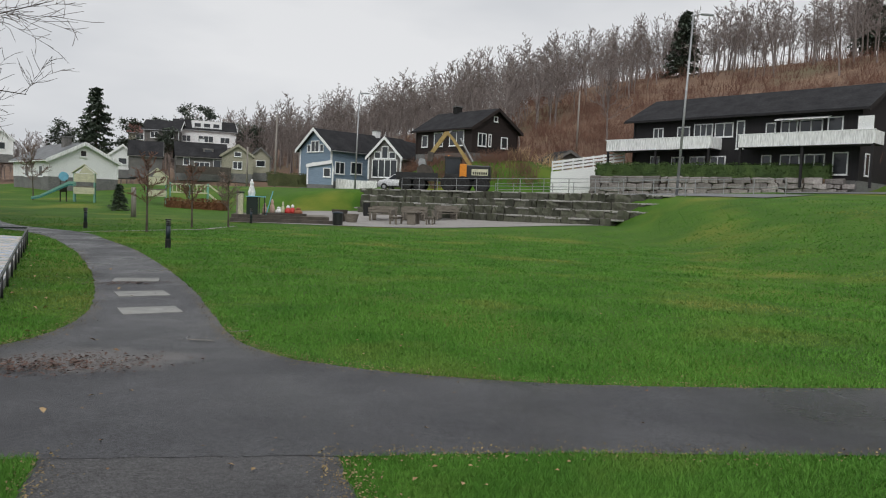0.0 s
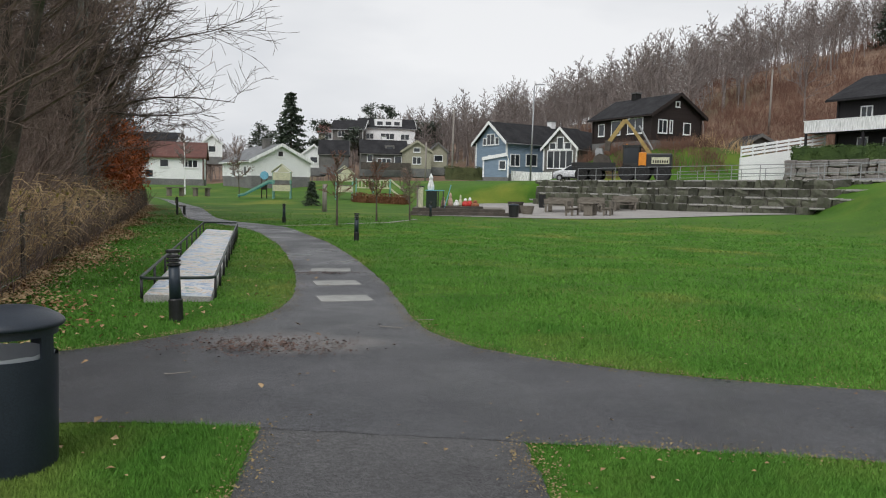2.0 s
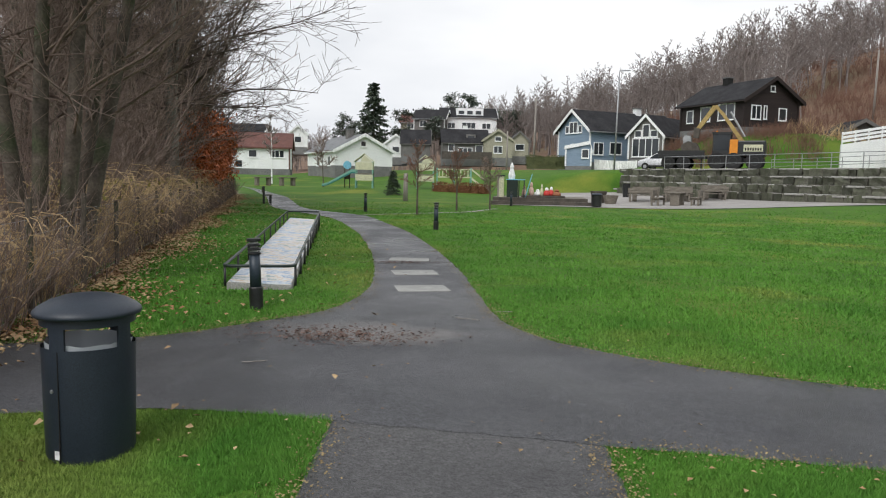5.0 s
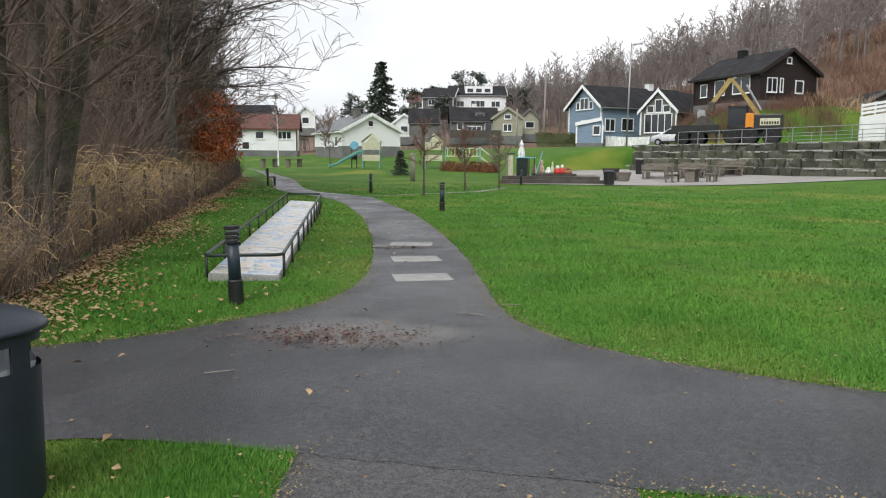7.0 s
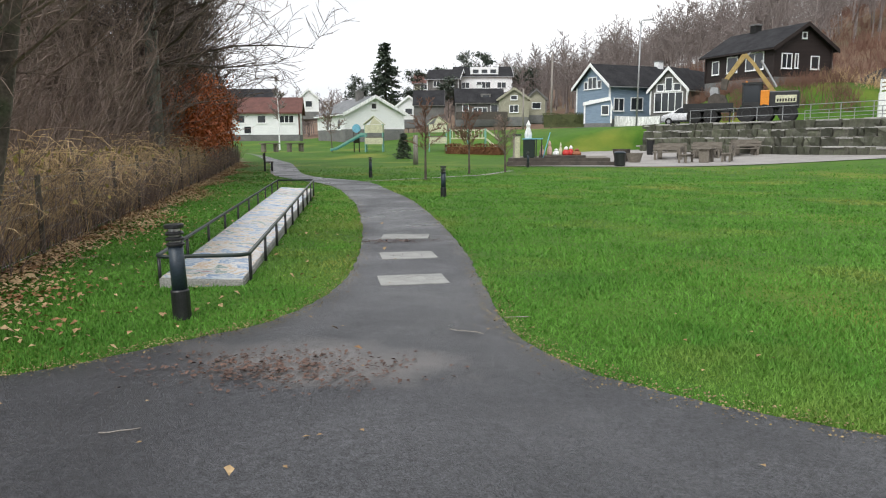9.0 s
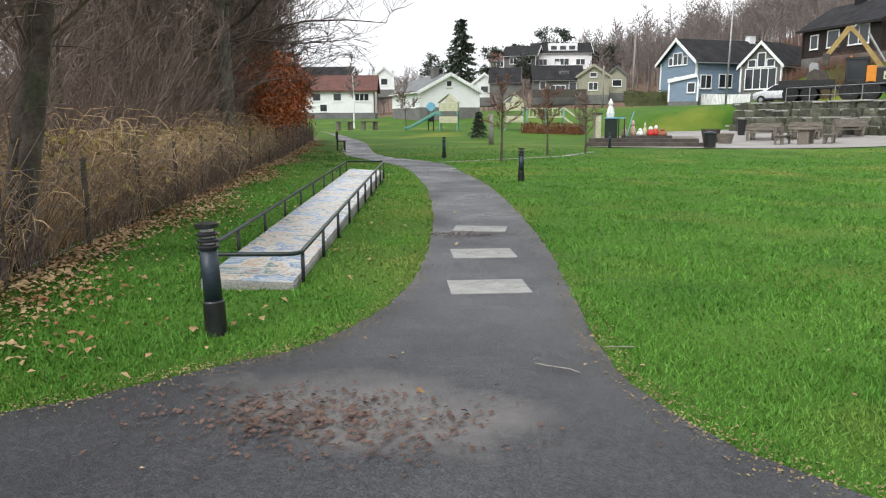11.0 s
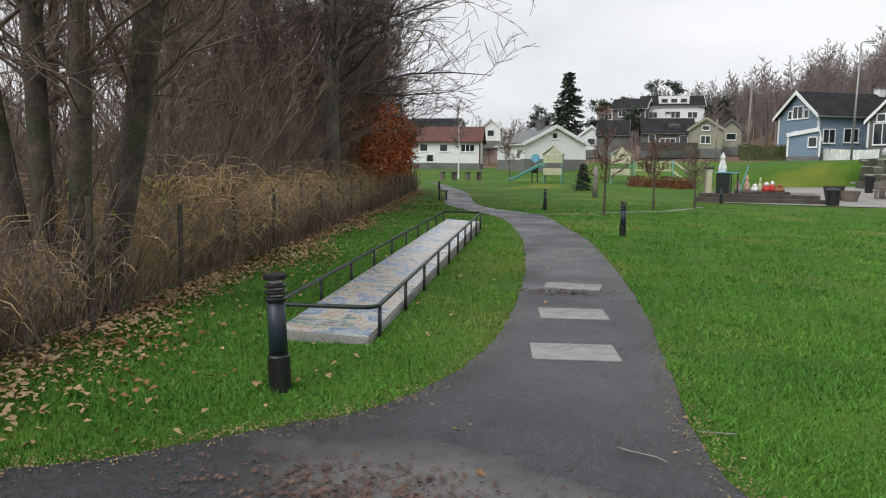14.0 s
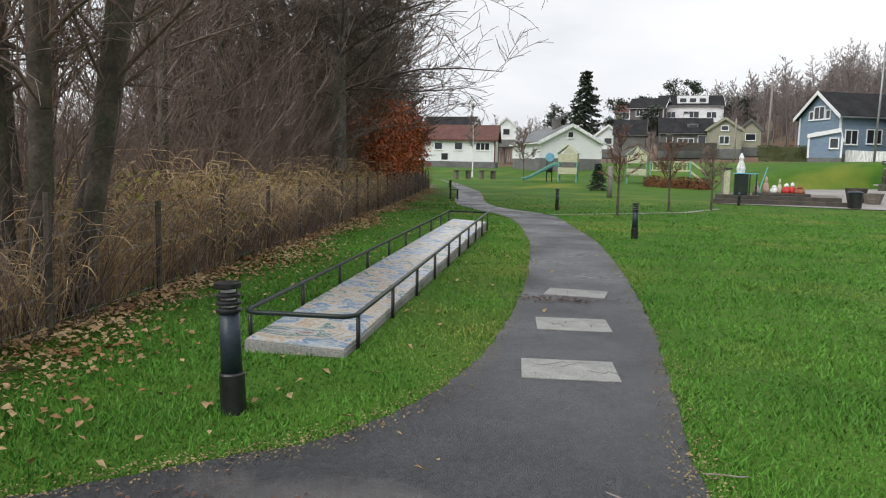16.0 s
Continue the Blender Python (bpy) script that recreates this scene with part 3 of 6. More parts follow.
def mural_plinth():
    L, W = 12.1, 0.84
    p = empty("mural_plinth", Matrix(), label="long low concrete plinth with faded painted top, beside the path", category="plinth")
    bm = bmesh.new()
    for z in (-0.15, 0.11):
        for a, c in ((0, 0), (L, 0), (L, W), (0, W)):
            bm.verts.new(ramp_pt(a, c, z + (0.05 * c / W if z > 0 else 0)))
    bm.verts.ensure_lookup_table()
    vs = bm.verts
    for f in ((3, 2, 1, 0), (4, 5, 6, 7), (0, 1, 5, 4), (1, 2, 6, 5), (2, 3, 7, 6), (3, 0, 4, 7)):
        bm.faces.new([vs[i] for i in f])
    bmesh.ops.bevel(bm, geom=list(bm.edges), offset=0.012, segments=2, affect="EDGES")
    part("body", bm, CONCRETE, p)
    mural = mural_mat()
    n = 10
    for k in range(n):
        a0, a1 = 0.02 + k * (L - 0.04) / n, 0.02 + (k + 1) * (L - 0.04) / n - 0.008
        bm = bmesh.new()
        for z in (0.108, 0.118):
            for a, c in ((a0, 0.02), (a1, 0.02), (a1, W - 0.02), (a0, W - 0.02)):
                bm.verts.new(ramp_pt(a, c, z + 0.05 * c / W))
        bm.verts.ensure_lookup_table()
        vs = bm.verts
        for f in ((4, 5, 6, 7), (0, 1, 5, 4), (1, 2, 6, 5), (2, 3, 7, 6), (3, 0, 4, 7)):
            bm.faces.new([vs[i] for i in f])
        part("painted_panel", bm, mural, p, "faded painted mural panel")


def plinth_rail():
    L, W, h = 12.0, 0.90, 0.355
    r = empty("low_railing", Matrix(), label="low black iron railing round the painted plinth", category="railing")

    e = 0.13
    ring = [(L, -0.03), (0.25, -0.03)]
    for k in range(7):
        t = math.pi / 2 * k / 6
        ring.append((0.25 - e * math.sin(t), -0.03 + e * (1 - math.cos(t))))
    for k in range(7):
        t = math.pi / 2 * k / 6
        ring.append((0.12 + 0.0 + e * (1 - math.cos(t)), W - e + e * math.sin(t)))
    ring += [(L, W), (L, -0.03)]
    part("top_rail", tube([ramp_pt(a, c, h) for a, c in ring], 0.021, 8), GREENIRON, r, smooth=True)
    for side in (-0.03, W):
        for k in range(10):
            a = 0.27 + k * (L - 0.3) / 9
            part("post", tube([ramp_pt(a, side, -0.1), ramp_pt(a, side, h)], 0.018, 8), IRON, r, smooth=True)


mural_plinth()
plinth_rail()


def path_slab(corner, along, w, d):
    """A pale slab set in the asphalt, with scratched line marks."""
    ax = Vector((0.861, 0.508, 0)) if along is None else Vector(along).normalized()
    ay = Vector((-ax.y, ax.x, 0))
    m = Matrix(((ax.x, ay.x, 0, corner[0]), (ax.y, ay.y, 0, corner[1]), (0, 0, 1, 0), (0, 0, 0, 1)))
    s = empty("inlaid_slab", m, label="pale grey inlaid slab with faint drawn lines, set in asphalt", category="paving slab", group="inlaid path slabs")
    part("slab", boxes((0, 0, -0.03, w, d, 0.019), bevel=0.004), SLAB, s)
    rng = random.Random(int(corner[0] * 100))
    for k in range(3):
        bm = bmesh.new()
        x, y = w * (0.15 + 0.27 * k), d * rng.uniform(0.4, 0.7)
        pts = [(x, y)]
        for j in range(6):
            x, y = x + rng.uniform(-0.01, 0.07), min(d - 0.06, max(0.06, y + rng.uniform(-0.1, 0.1)))
            pts.append((x, y))
        for (xa, ya), (xb, yb) in zip(pts, pts[1:]):
            dx, dy = xb - xa, yb - ya
            q = max(1e-4, math.hypot(dx, dy))
            nx, ny = -dy / q * 0.004, dx / q * 0.004
            bm.faces.new([bm.verts.new(c) for c in ((xa - nx, ya - ny, 0.0215), (xb - nx, yb - ny, 0.0215), (xb + nx, yb + ny, 0.0215), (xa + nx, ya + ny, 0.0215))])
        part("drawn_line", bm, GREYWALL, s)


path_slab((-3.50, 8.00), None, 0.71, 0.53)
path_slab((-4.19, 9.48), None, 0.70, 0.55)
path_slab((-5.06, 11.22), (0.87, 0.30, 0), 0.72, 0.50)


# ---- stone terraces and plaza furniture ----
def tpt(u, s):
    return (TERRACE_A[0] + u * TDX + s * TNX, TERRACE_A[1] + u * TDY + s * TNY)


def terraces():
    t = empty("stone_terraces", Matrix(), label="dark rough stone seating terraces below the road", category="terraces", kind="structure")
    rng = random.Random(11)
    rows = 4
    for k in range(rows):
        u_end = 25.5 - 0.8 * (rows - 1 - k)
        s0 = -3.2 + 0.8 * k
        z1 = 1.0 + 0.49 * k
        u = -1.6 + 0.25 * k if k else 1.0
        while u < u_end:
            w = rng.uniform(0.4, 1.05)
            xa, ya = tpt(u + w / 2, s0 + 0.4)
            bm = boxes((-w / 2 + 0.02, -0.42 + rng.uniform(-0.05, 0.05), -0.55 if k else -1.2, w / 2 - 0.02, 0.5, 0.0 + rng.uniform(-0.04, 0.04)))
            bmesh.ops.subdivide_edges(bm, edges=list(bm.edges), cuts=1, use_grid_fill=True)
            for v in bm.verts:
                v.co.x += rng.uniform(-0.045, 0.045)
                v.co.z += rng.uniform(-0.035, 0.035)
                v.co.y += rng.uniform(-0.06, 0.06)
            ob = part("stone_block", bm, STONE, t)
            ob.matrix_basis = pose(xa, ya, z1, 0, 0, math.degrees(math.atan2(TDY, TDX)) + 180)
            u += w
    # capping along each step, coloured paler to stand in for light on the treads
    for k in range(rows):
        s0, z1 = -3.2 + 0.8 * k, 1.0 + 0.49 * k + 0.03
        u, u_end = 0.6 if k == 0 else -1.2, 25.0 - 0.8 * (rows - 1 - k)
        while u < u_end:
            w = rng.uniform(0.7, 1.8)
            bm = bmesh.new()
            dz, ds = rng.uniform(-0.06, 0.02), rng.uniform(0.0, 0.22)
            for zz in (z1 - 0.11, z1):
                for uu, ss in ((u, s0 - 0.1 + ds), (u + w - 0.03, s0 - 0.1 + ds), (u + w - 0.03, s0 + 0.82), (u, s0 + 0.82)):
                    bm.verts.new((*tpt(uu, ss), zz + dz))
            bm.verts.ensure_lookup_table()
            vs = bm.verts
            for f in ((4, 5, 6, 7), (3, 2, 1, 0), (0, 1, 5, 4), (1, 2, 6, 5), (2, 3, 7, 6), (3, 0, 4, 7)):
                bm.faces.new([vs[i] for i in f])
            bmesh.ops.bevel(bm, geom=list(bm.edges), offset=0.025, segments=1, affect="EDGES")
            part("capping_stone", bm, LITTREAD, t)
            u += w


terraces()


def sheet_between(name, corners, material, label, category, thick=0.05):
    bm = bmesh.new()
    lo = [bm.verts.new((x, y, hz(x, y) + 0.02)) for x, y in corners]
    bm.faces.new(lo)
    ob = part(name, bm, material)
    return tagged(ob, label, category, kind="structure")


def road_strip():
    bm = bmesh.new()
    rows = []
    for i in range(60):
        u = -6 + i * 1.6
        rows.append([bm.verts.new((*tpt(u, s), hz(*tpt(u, s)) + 0.04)) for s in (0.75 + 2.0 * float(sm(u, 27, 40)), 3, 6, 8.5 if u < 24 else 8.5 - 3.0 * float(sm(u, 24, 34)))])
    for a, b in zip(rows, rows[1:]):
        for i in range(3):
            bm.faces.new((a[i], a[i + 1], b[i + 1], b[i]))
    tagged(part("road", bm, ROAD), "pale grey asphalt road behind the terraces", "road", kind="structure")


road_strip()


def steel_fence(s, u0, u1, name_label):
    f = empty("steel_fence", Matrix(), label=name_label, category="fence")
    n = int((u1 - u0) / 2.0)
    pts = []
    for i in range(n + 1):
        u = u0 + (u1 - u0) * i / n
        x, y = tpt(u, s)
        z = hz(x, y)
        pts.append((x, y, z))
        part("post", tube([(x, y, z - 0.1), (x, y, z + 1.0)], 0.03, 6), GALV, f)
    for dz in (0.45, 0.98):
        part("rail", tube([(x, y, z + dz) for x, y, z in pts], 0.025, 6), GALV, f)


steel_fence(0.55, -1.5, 22.5, "galvanised steel pipe fence on top of the terraces")
steel_fence(9.2, -4.0, 20.0, "galvanised steel pipe fence along the back of the road")


def street_lamp(x, y, h, lean, label, wood=False, arm=0.9):
    p = empty("street_lamp" if not wood else "wooden_pole", pose(x, y, hz(x, y), 0, lean, 0), label=label, category="street lamp" if not wood else "utility pole")
    part("pole", tube([(0, 0, -0.3), (0, 0, h)], 0.085 if not wood else 0.13, 10, r_end=0.05 if not wood else 0.10), POLEWOOD if wood else GALV, p, smooth=True)
    if not wood:
        part("arm", tube([(0, 0, h - 0.05), (arm * 0.4, 0, h + 0.05), (arm * 0.6, 0, h + 0.06)], 0.03, 8), GALV, p)
        part("lamp_head", boxes((arm * 0.5, -0.11, h + 0.01, arm * 0.5 + 0.75, 0.11, h + 0.11), bevel=0.03), GALV, p)


street_lamp(14.6, 42.9, 10.7, 2.0, "tall galvanised street lamp by the terraces")
street_lamp(-6.9, 62.6, 8.2, 0.8, "tall grey street lamp beside the road", arm=0.3)
street_lamp(17.6, 91.8, 7.5, 0.5, "grey wooden utility pole on the hillside", wood=True)
street_lamp(-19.5, 88.0, 9.0, 0.5, "grey wooden utility pole beyond the houses", wood=True)
street_lamp(-25, 96.0, 5.5, 0.5, "grey wooden utility pole beyond the houses", wood=True)


# ---- houses ----
def window(parent, face, along, z, w, h, W, L, bars=1, frame_mat=WHITE, name="window"):
    """A framed window on the gable (g), the near long side (s) or the far long side (e)."""
    if face == "g":
        m = pose(along, 0, z)
    elif face == "s":
        m = pose(0, along, z, 0, 0, -90)
    else:
        m = pose(W, along, z, 0, 0, 90)
    f = 0.09
    bm = bmesh.new()
    outer = [(-w / 2 - f, -f), (w / 2 + f, -f), (w / 2 + f, h + f), (-w / 2 - f, h + f)]
    inner = [(-w / 2, 0), (w / 2, 0), (w / 2, h), (-w / 2, h)]
    loops = [[bm.verts.new((x, y, z)) for x, z in ring] for ring, y in ((outer, -0.07), (inner, -0.07), (inner, 0.05), (outer, 0.05))]
    for p, q in zip(loops, loops[1:] + loops[:1]):
        for i in range(4):
            bm.faces.new((p[i], p[(i + 1) % 4], q[(i + 1) % 4], q[i]))
    fr = part(name, bm, frame_mat, parent)
    fr.matrix_basis = m
    for k in range(1, bars + 1):
        x = -w / 2 + w * k / (bars + 1)
        part("glazing_bar", boxes((x - 0.04, -0.06, 0, x + 0.04, 0.0, h)), frame_mat, fr)
    part("pane", boxes((-w / 2, -0.03, 0, w / 2, -0.012, h)), GLASS, fr)
    part("sill", boxes((-w / 2 - f - 0.03, -0.12, -f - 0.04, w / 2 + f + 0.03, 0.0, -f)), frame_mat, fr)
    return fr


def house(m, W, L, wall_h, rise, wall, roof, label, windows=(), trim=WHITE, over=0.45, found=0.0, chimney=None, ridge_off=0.5, boards=True, door=None, upper=None):
    h = empty("house", m, label=label, category="house")
    px = W * ridge_off
    part("wall", prism([(0, found), (W, found), (W, wall_h), (px, wall_h + rise), (0, wall_h)], 0, L), wall, h)
    if found:
        part("foundation", boxes((-0.03, -0.03, -1.2, W + 0.03, L + 0.03, found)), FOUND, h, "grey foundation wall")
    else:
        part("foundation", boxes((-0.03, -0.03, -1.2, W + 0.03, L + 0.03, 0.02)), FOUND, h)
    t = 0.16
    for side in (0, 1):
        run = px if side == 0 else W - px
        k = rise / run
        xe = -over if side == 0 else W + over
        ze = wall_h - over * k
        poly = [(xe, ze + 0.02), (px, wall_h + rise + 0.02), (px, wall_h + rise + 0.02 + t), (xe, ze + 0.02 + t)]
        rf = part("roof", prism(poly, -over, L + over), roof, h)
        part("fascia", prism([(xe, ze - 0.14), (px, wall_h + rise - 0.14), (px, wall_h + rise + 0.06 + t), (xe, ze + 0.06 + t)], -over - 0.05, -over + 0.005), trim, rf)
        part("gutter", boxes((min(xe, xe - 0.08 if side == 0 else xe + 0.08), -over, ze - 0.02, max(xe, xe - 0.08 if side == 0 else xe + 0.08), L + over, ze + 0.1)), trim if trim is not WHITE else GALV, rf)
    for c in ((0, 0), (W, 0), (0, L), (W, L)):
        part("corner_board", boxes((c[0] - 0.08, c[1] - 0.08, found, c[0] + 0.08, c[1] + 0.08, wall_h - 0.05)), trim, h)
    for spec in windows:
        window(h, *spec[:5], W, L, *spec[5:])
    if chimney:
        cx, cy, cm = chimney
        c = part("chimney", boxes((cx - 0.35, cy - 0.35, wall_h, cx + 0.35, cy + 0.35, wall_h + rise + 0.7)), cm, h)
        part("chimney_cap", boxes((cx - 0.42, cy - 0.42, wall_h + rise + 0.7, cx + 0.42, cy + 0.42, wall_h + rise + 0.82)), FOUND, c)
    return h


# blue house with its two gables
house(pose(-15.6, 83.4, 3.5, 0, 0, -43), 5.6, 13, 3.6, 2.1, BLUEWALL, ROOFDARK, "blue-grey wooden house with white trim and dark roof",
      [("g", 2.7, 3.3, 1.3, 1.1, 1), ("g", 1.6, 3.3, 0.5, 0.7, 0), ("g", 3.9, 3.3, 0.5, 0.7, 0), ("g", 3.0, 0.9, 1.3, 1.1, 1), ("e", 1.2, 0.9, 1.2, 1.2, 1), ("e", 3.6, 1.0, 1.5, 1.2, 1), ("e", 6.2, 0.8, 1.5, 1.4, 1)], chimney=(2.8, 9.0, WHITE))
gl = house(pose(-7.45, 80.2, 3.9, 0, 0, -22), 3.9, 9, 2.5, 2.0, GREYWALL, ROOFDARK, "grey gabled house front with a tall glazed gable",
           [("g", 1.95, 0.3, 2.9, 1.8, 3)], over=0.3)
for x0, h0 in ((1.05, 0.6), (1.95, 1.2), (2.85, 0.6)):
    window(gl, "g", x0, 2.35, 0.65, h0, 3.9, 9, 0)
# brown house on its mound
house(pose(3.45, 71.9, 6.2, 0, 0, 41), 6.5, 8.6, 3.05, 1.95, BROWNWALL, ROOFDARK, "dark brown wooden house with white windows on a mound",
      [("g", 1.4, 1.3, 1.0, 1.15, 1), ("g", 2.5, 1.35, 0.22, 1.1, 0), ("g", 4.6, 1.3, 0.8, 1.0, 0), ("g", 3.25, 3.9, 0.4, 0.4, 0), ("s", 2.2, 1.3, 2.0, 1.4, 1), ("s", 5.0, 1.3, 1.2, 1.3, 0), ("s", 7.2, 1.3, 0.8, 1.1, 0)],
      trim=BROWNWALL, chimney=(3.25, 5.8, DARK), found=0.5)
# white hall by the playground
house(pose(-36.2, 68.0, 1.45, 0, 0, 46), 6.35, 10, 2.75, 1.65, WHITE, ROOFGREY, "white wooden hall with a grey low-pitched roof",
      [("g", 3.1, 3.25, 0.5, 0.5, 0), ("s", 2.0, 1.2, 0.9, 0.9, 0), ("s", 6.0, 1.2, 0.9, 0.9, 0)], found=1.15, chimney=(2.6, 3.0, GREYWALL), trim=DIRTYWHITE, over=0.35)
# white house with a red roof, half hidden by the hedge
house(pose(-49.1, 80.1, 2.2, 0, 0, 118), 6.0, 15, 2.75, 1.75, WHITE, ROOFRED, "white rendered house with a red-brown tiled roof",
      [("s", 1.5, 1.5, 1.6, 0.8, 2), ("s", 4.5, 1.5, 0.9, 0.8, 0), ("s", 7.0, 1.5, 0.9, 0.8, 0), ("s", 10, 1.5, 0.9, 0.8, 0), ("s", 6.2, 0.2, 0.8, 0.8, 0)], trim=ROOFRED, over=0.35)
# houses up the far slope
gh = house(pose(-29.1, 100.7, 4.5, 0, 0, 112), 6.0, 6.4, 2.1, 1.9, GREYWALL, ROOFDARK, "grey weathered long-fronted house with a dark roof and a dormer",
           [("s", 1.2, 0.8, 0.9, 0.9, 0), ("s", 3.2, 0.1, 1.9, 1.2, 2), ("s", 5.2, 0.9, 0.7, 0.9, 0)], trim=GREYWALL, chimney=(3.4, 3.0, WHITE), over=0.3)
part("dormer", prism([(0.9, 2.3), (3.0, 2.3), (3.0, 3.45), (0.9, 3.3)], 1.6, 3.0), GREYWALL, gh)
part("dormer_window", boxes((0.86, 1.85, 2.65, 0.9, 2.75, 3.1)), GLASS, gh)
part("deck_fence", boxes((-1.6, -0.5, -0.3, -1.5, 6.6, 0.75)), DECKWOOD, gh)
house(pose(-29.3, 99.6, 4.5, 0, 0, 20), 4.0, 7, 2.5, 1.35, BEIGEWALL, ROOFDARK, "beige wooden house with a dark roof", [("g", 2.0, 0.7, 1.1, 0.9, 1), ("g", 2.0, 2.4, 0.8, 0.5, 0)], trim=BEIGEWALL, over=0.3)
house(pose(-27.8, 108.6, 5.0, 0, 0, 20), 2.9, 6, 2.4, 1.3, BEIGEWALL, ROOFDARK, "small brown and beige wooden house", [("g", 1.5, 1.0, 1.2, 0.8, 0)], trim=GREYWALL, over=0.25)
wh = house(pose(-39.1, 141.3, 10.6, 0, 0, 112), 8.0, 11.0, 3.0, 2.0, WHITE, ROOFDARK, "white two-storey house high on the slope", [("s", 2.0, 0.8, 1.6, 1.0, 1), ("s", 5.5, 0.8, 2.6, 1.1, 2), ("s", 9.0, 0.8, 1.4, 1.0, 1)], over=0.3)
part("dormer", prism([(0.4, 3.1), (4.0, 3.1), (4.0, 5.0), (0.4, 4.8)], 2.6, 8.0), WHITE, wh)
for y0 in (3.6, 5.3, 7.0):
    window(wh, "s", y0, 3.6, 1.1, 0.7, 8.0, 11.0, 0).matrix_basis = pose(0.4, y0, 3.6, 0, 0, -90)
house(pose(-47.6, 134.2, 10.5, 0, 0, 100), 7.0, 6.0, 2.5, 1.8, GREYWALL, ROOFDARK, "grey house high on the slope with white windows", [("s", 1.5, 1.0, 1.2, 1.0, 1), ("s", 4.2, 1.0, 1.2, 1.0, 1)])
house(pose(-52.1, 141.2, 10.6, 0, 0, 105), 7.0, 7.0, 2.2, 1.8, BEIGEWALL, ROOFRED, "pale house with a red roof on the far slope", [("s", 2.0, 0.9, 1.4, 0.9, 1), ("s", 5.0, 0.9, 1.4, 0.9, 1)])
house(pose(-46.1, 102.5, 4.5, 0, 0, 25), 3.6, 8, 2.0, 1.4, WHITE, ROOFDARK, "small white house behind the hall", [("g", 1.8, 0.8, 1.0, 0.8, 0)], over=0.25)
house(pose(-38.8, 102.8, 4.7, 0, 0, 110), 5.0, 4.2, 1.9, 2.0, GREYWALL, ROOFDARK, "dark-roofed outbuilding between the far houses", trim=GREYWALL, over=0.25)
house(pose(-64.4, 105.0, 6.1, 0, 0, 30), 3.0, 8, 2.2, 1.3, WHITE, ROOFDARK, "white house on the far slope", [("g", 1.5, 0.8, 1.0, 0.9, 0)], over=0.25)
house(pose(-71.3, 108.0, 6.2, 0, 0, 110), 7.0, 9, 2.2, 1.8, WHITE, ROOFDARK, "white house with a dark roof on the far slope", [("s", 2.0, 0.8, 1.4, 0.9, 1), ("s", 6.0, 0.8, 1.4, 0.9, 1)], over=0.25)
# houses across the stream
house(pose(-57.9, 34.2, -0.1, 0, 0, 55), 5, 9, 2.2, 1.4, REDWALL, ROOFDARK, "barn-red wooden house across the stream", [("s", 3.0, 1.2, 1.2, 1.0, 1), ("g", 2.5, 0.9, 1.2, 1.0, 1)])
house(pose(-62.0, 20.0, -0.1, 0, 0, 70), 9, 10, 4.2, 2.0, WHITE, ROOFDARK, "white house across the stream with dark lower wall", [("s", 3.0, 2.2, 1.2, 1.2, 1), ("s", 7.0, 2.2, 1.2, 1.2, 1)], found=2.0)
tagged(house(pose(12.4, 77.0, hz(13.5, 78) - 0.2, 0, 0, 15), 3.6, 4, 1.7, 1.0, GREYWALL, ROOFDARK, "small weathered grey shed on the hillside", trim=GREYWALL), category="shed")
tagged(house(pose(-13.4, 75.8, 3.0, 0, 0, 10), 2.6, 2.2, 1.9, 0.5, BLUEWALL, ROOFGREY, "small blue shed with white corner boards", [("g", 2.0, 0.9, 0.6, 0.8, 0)], ridge_off=0.95, over=0.15), category="shed")


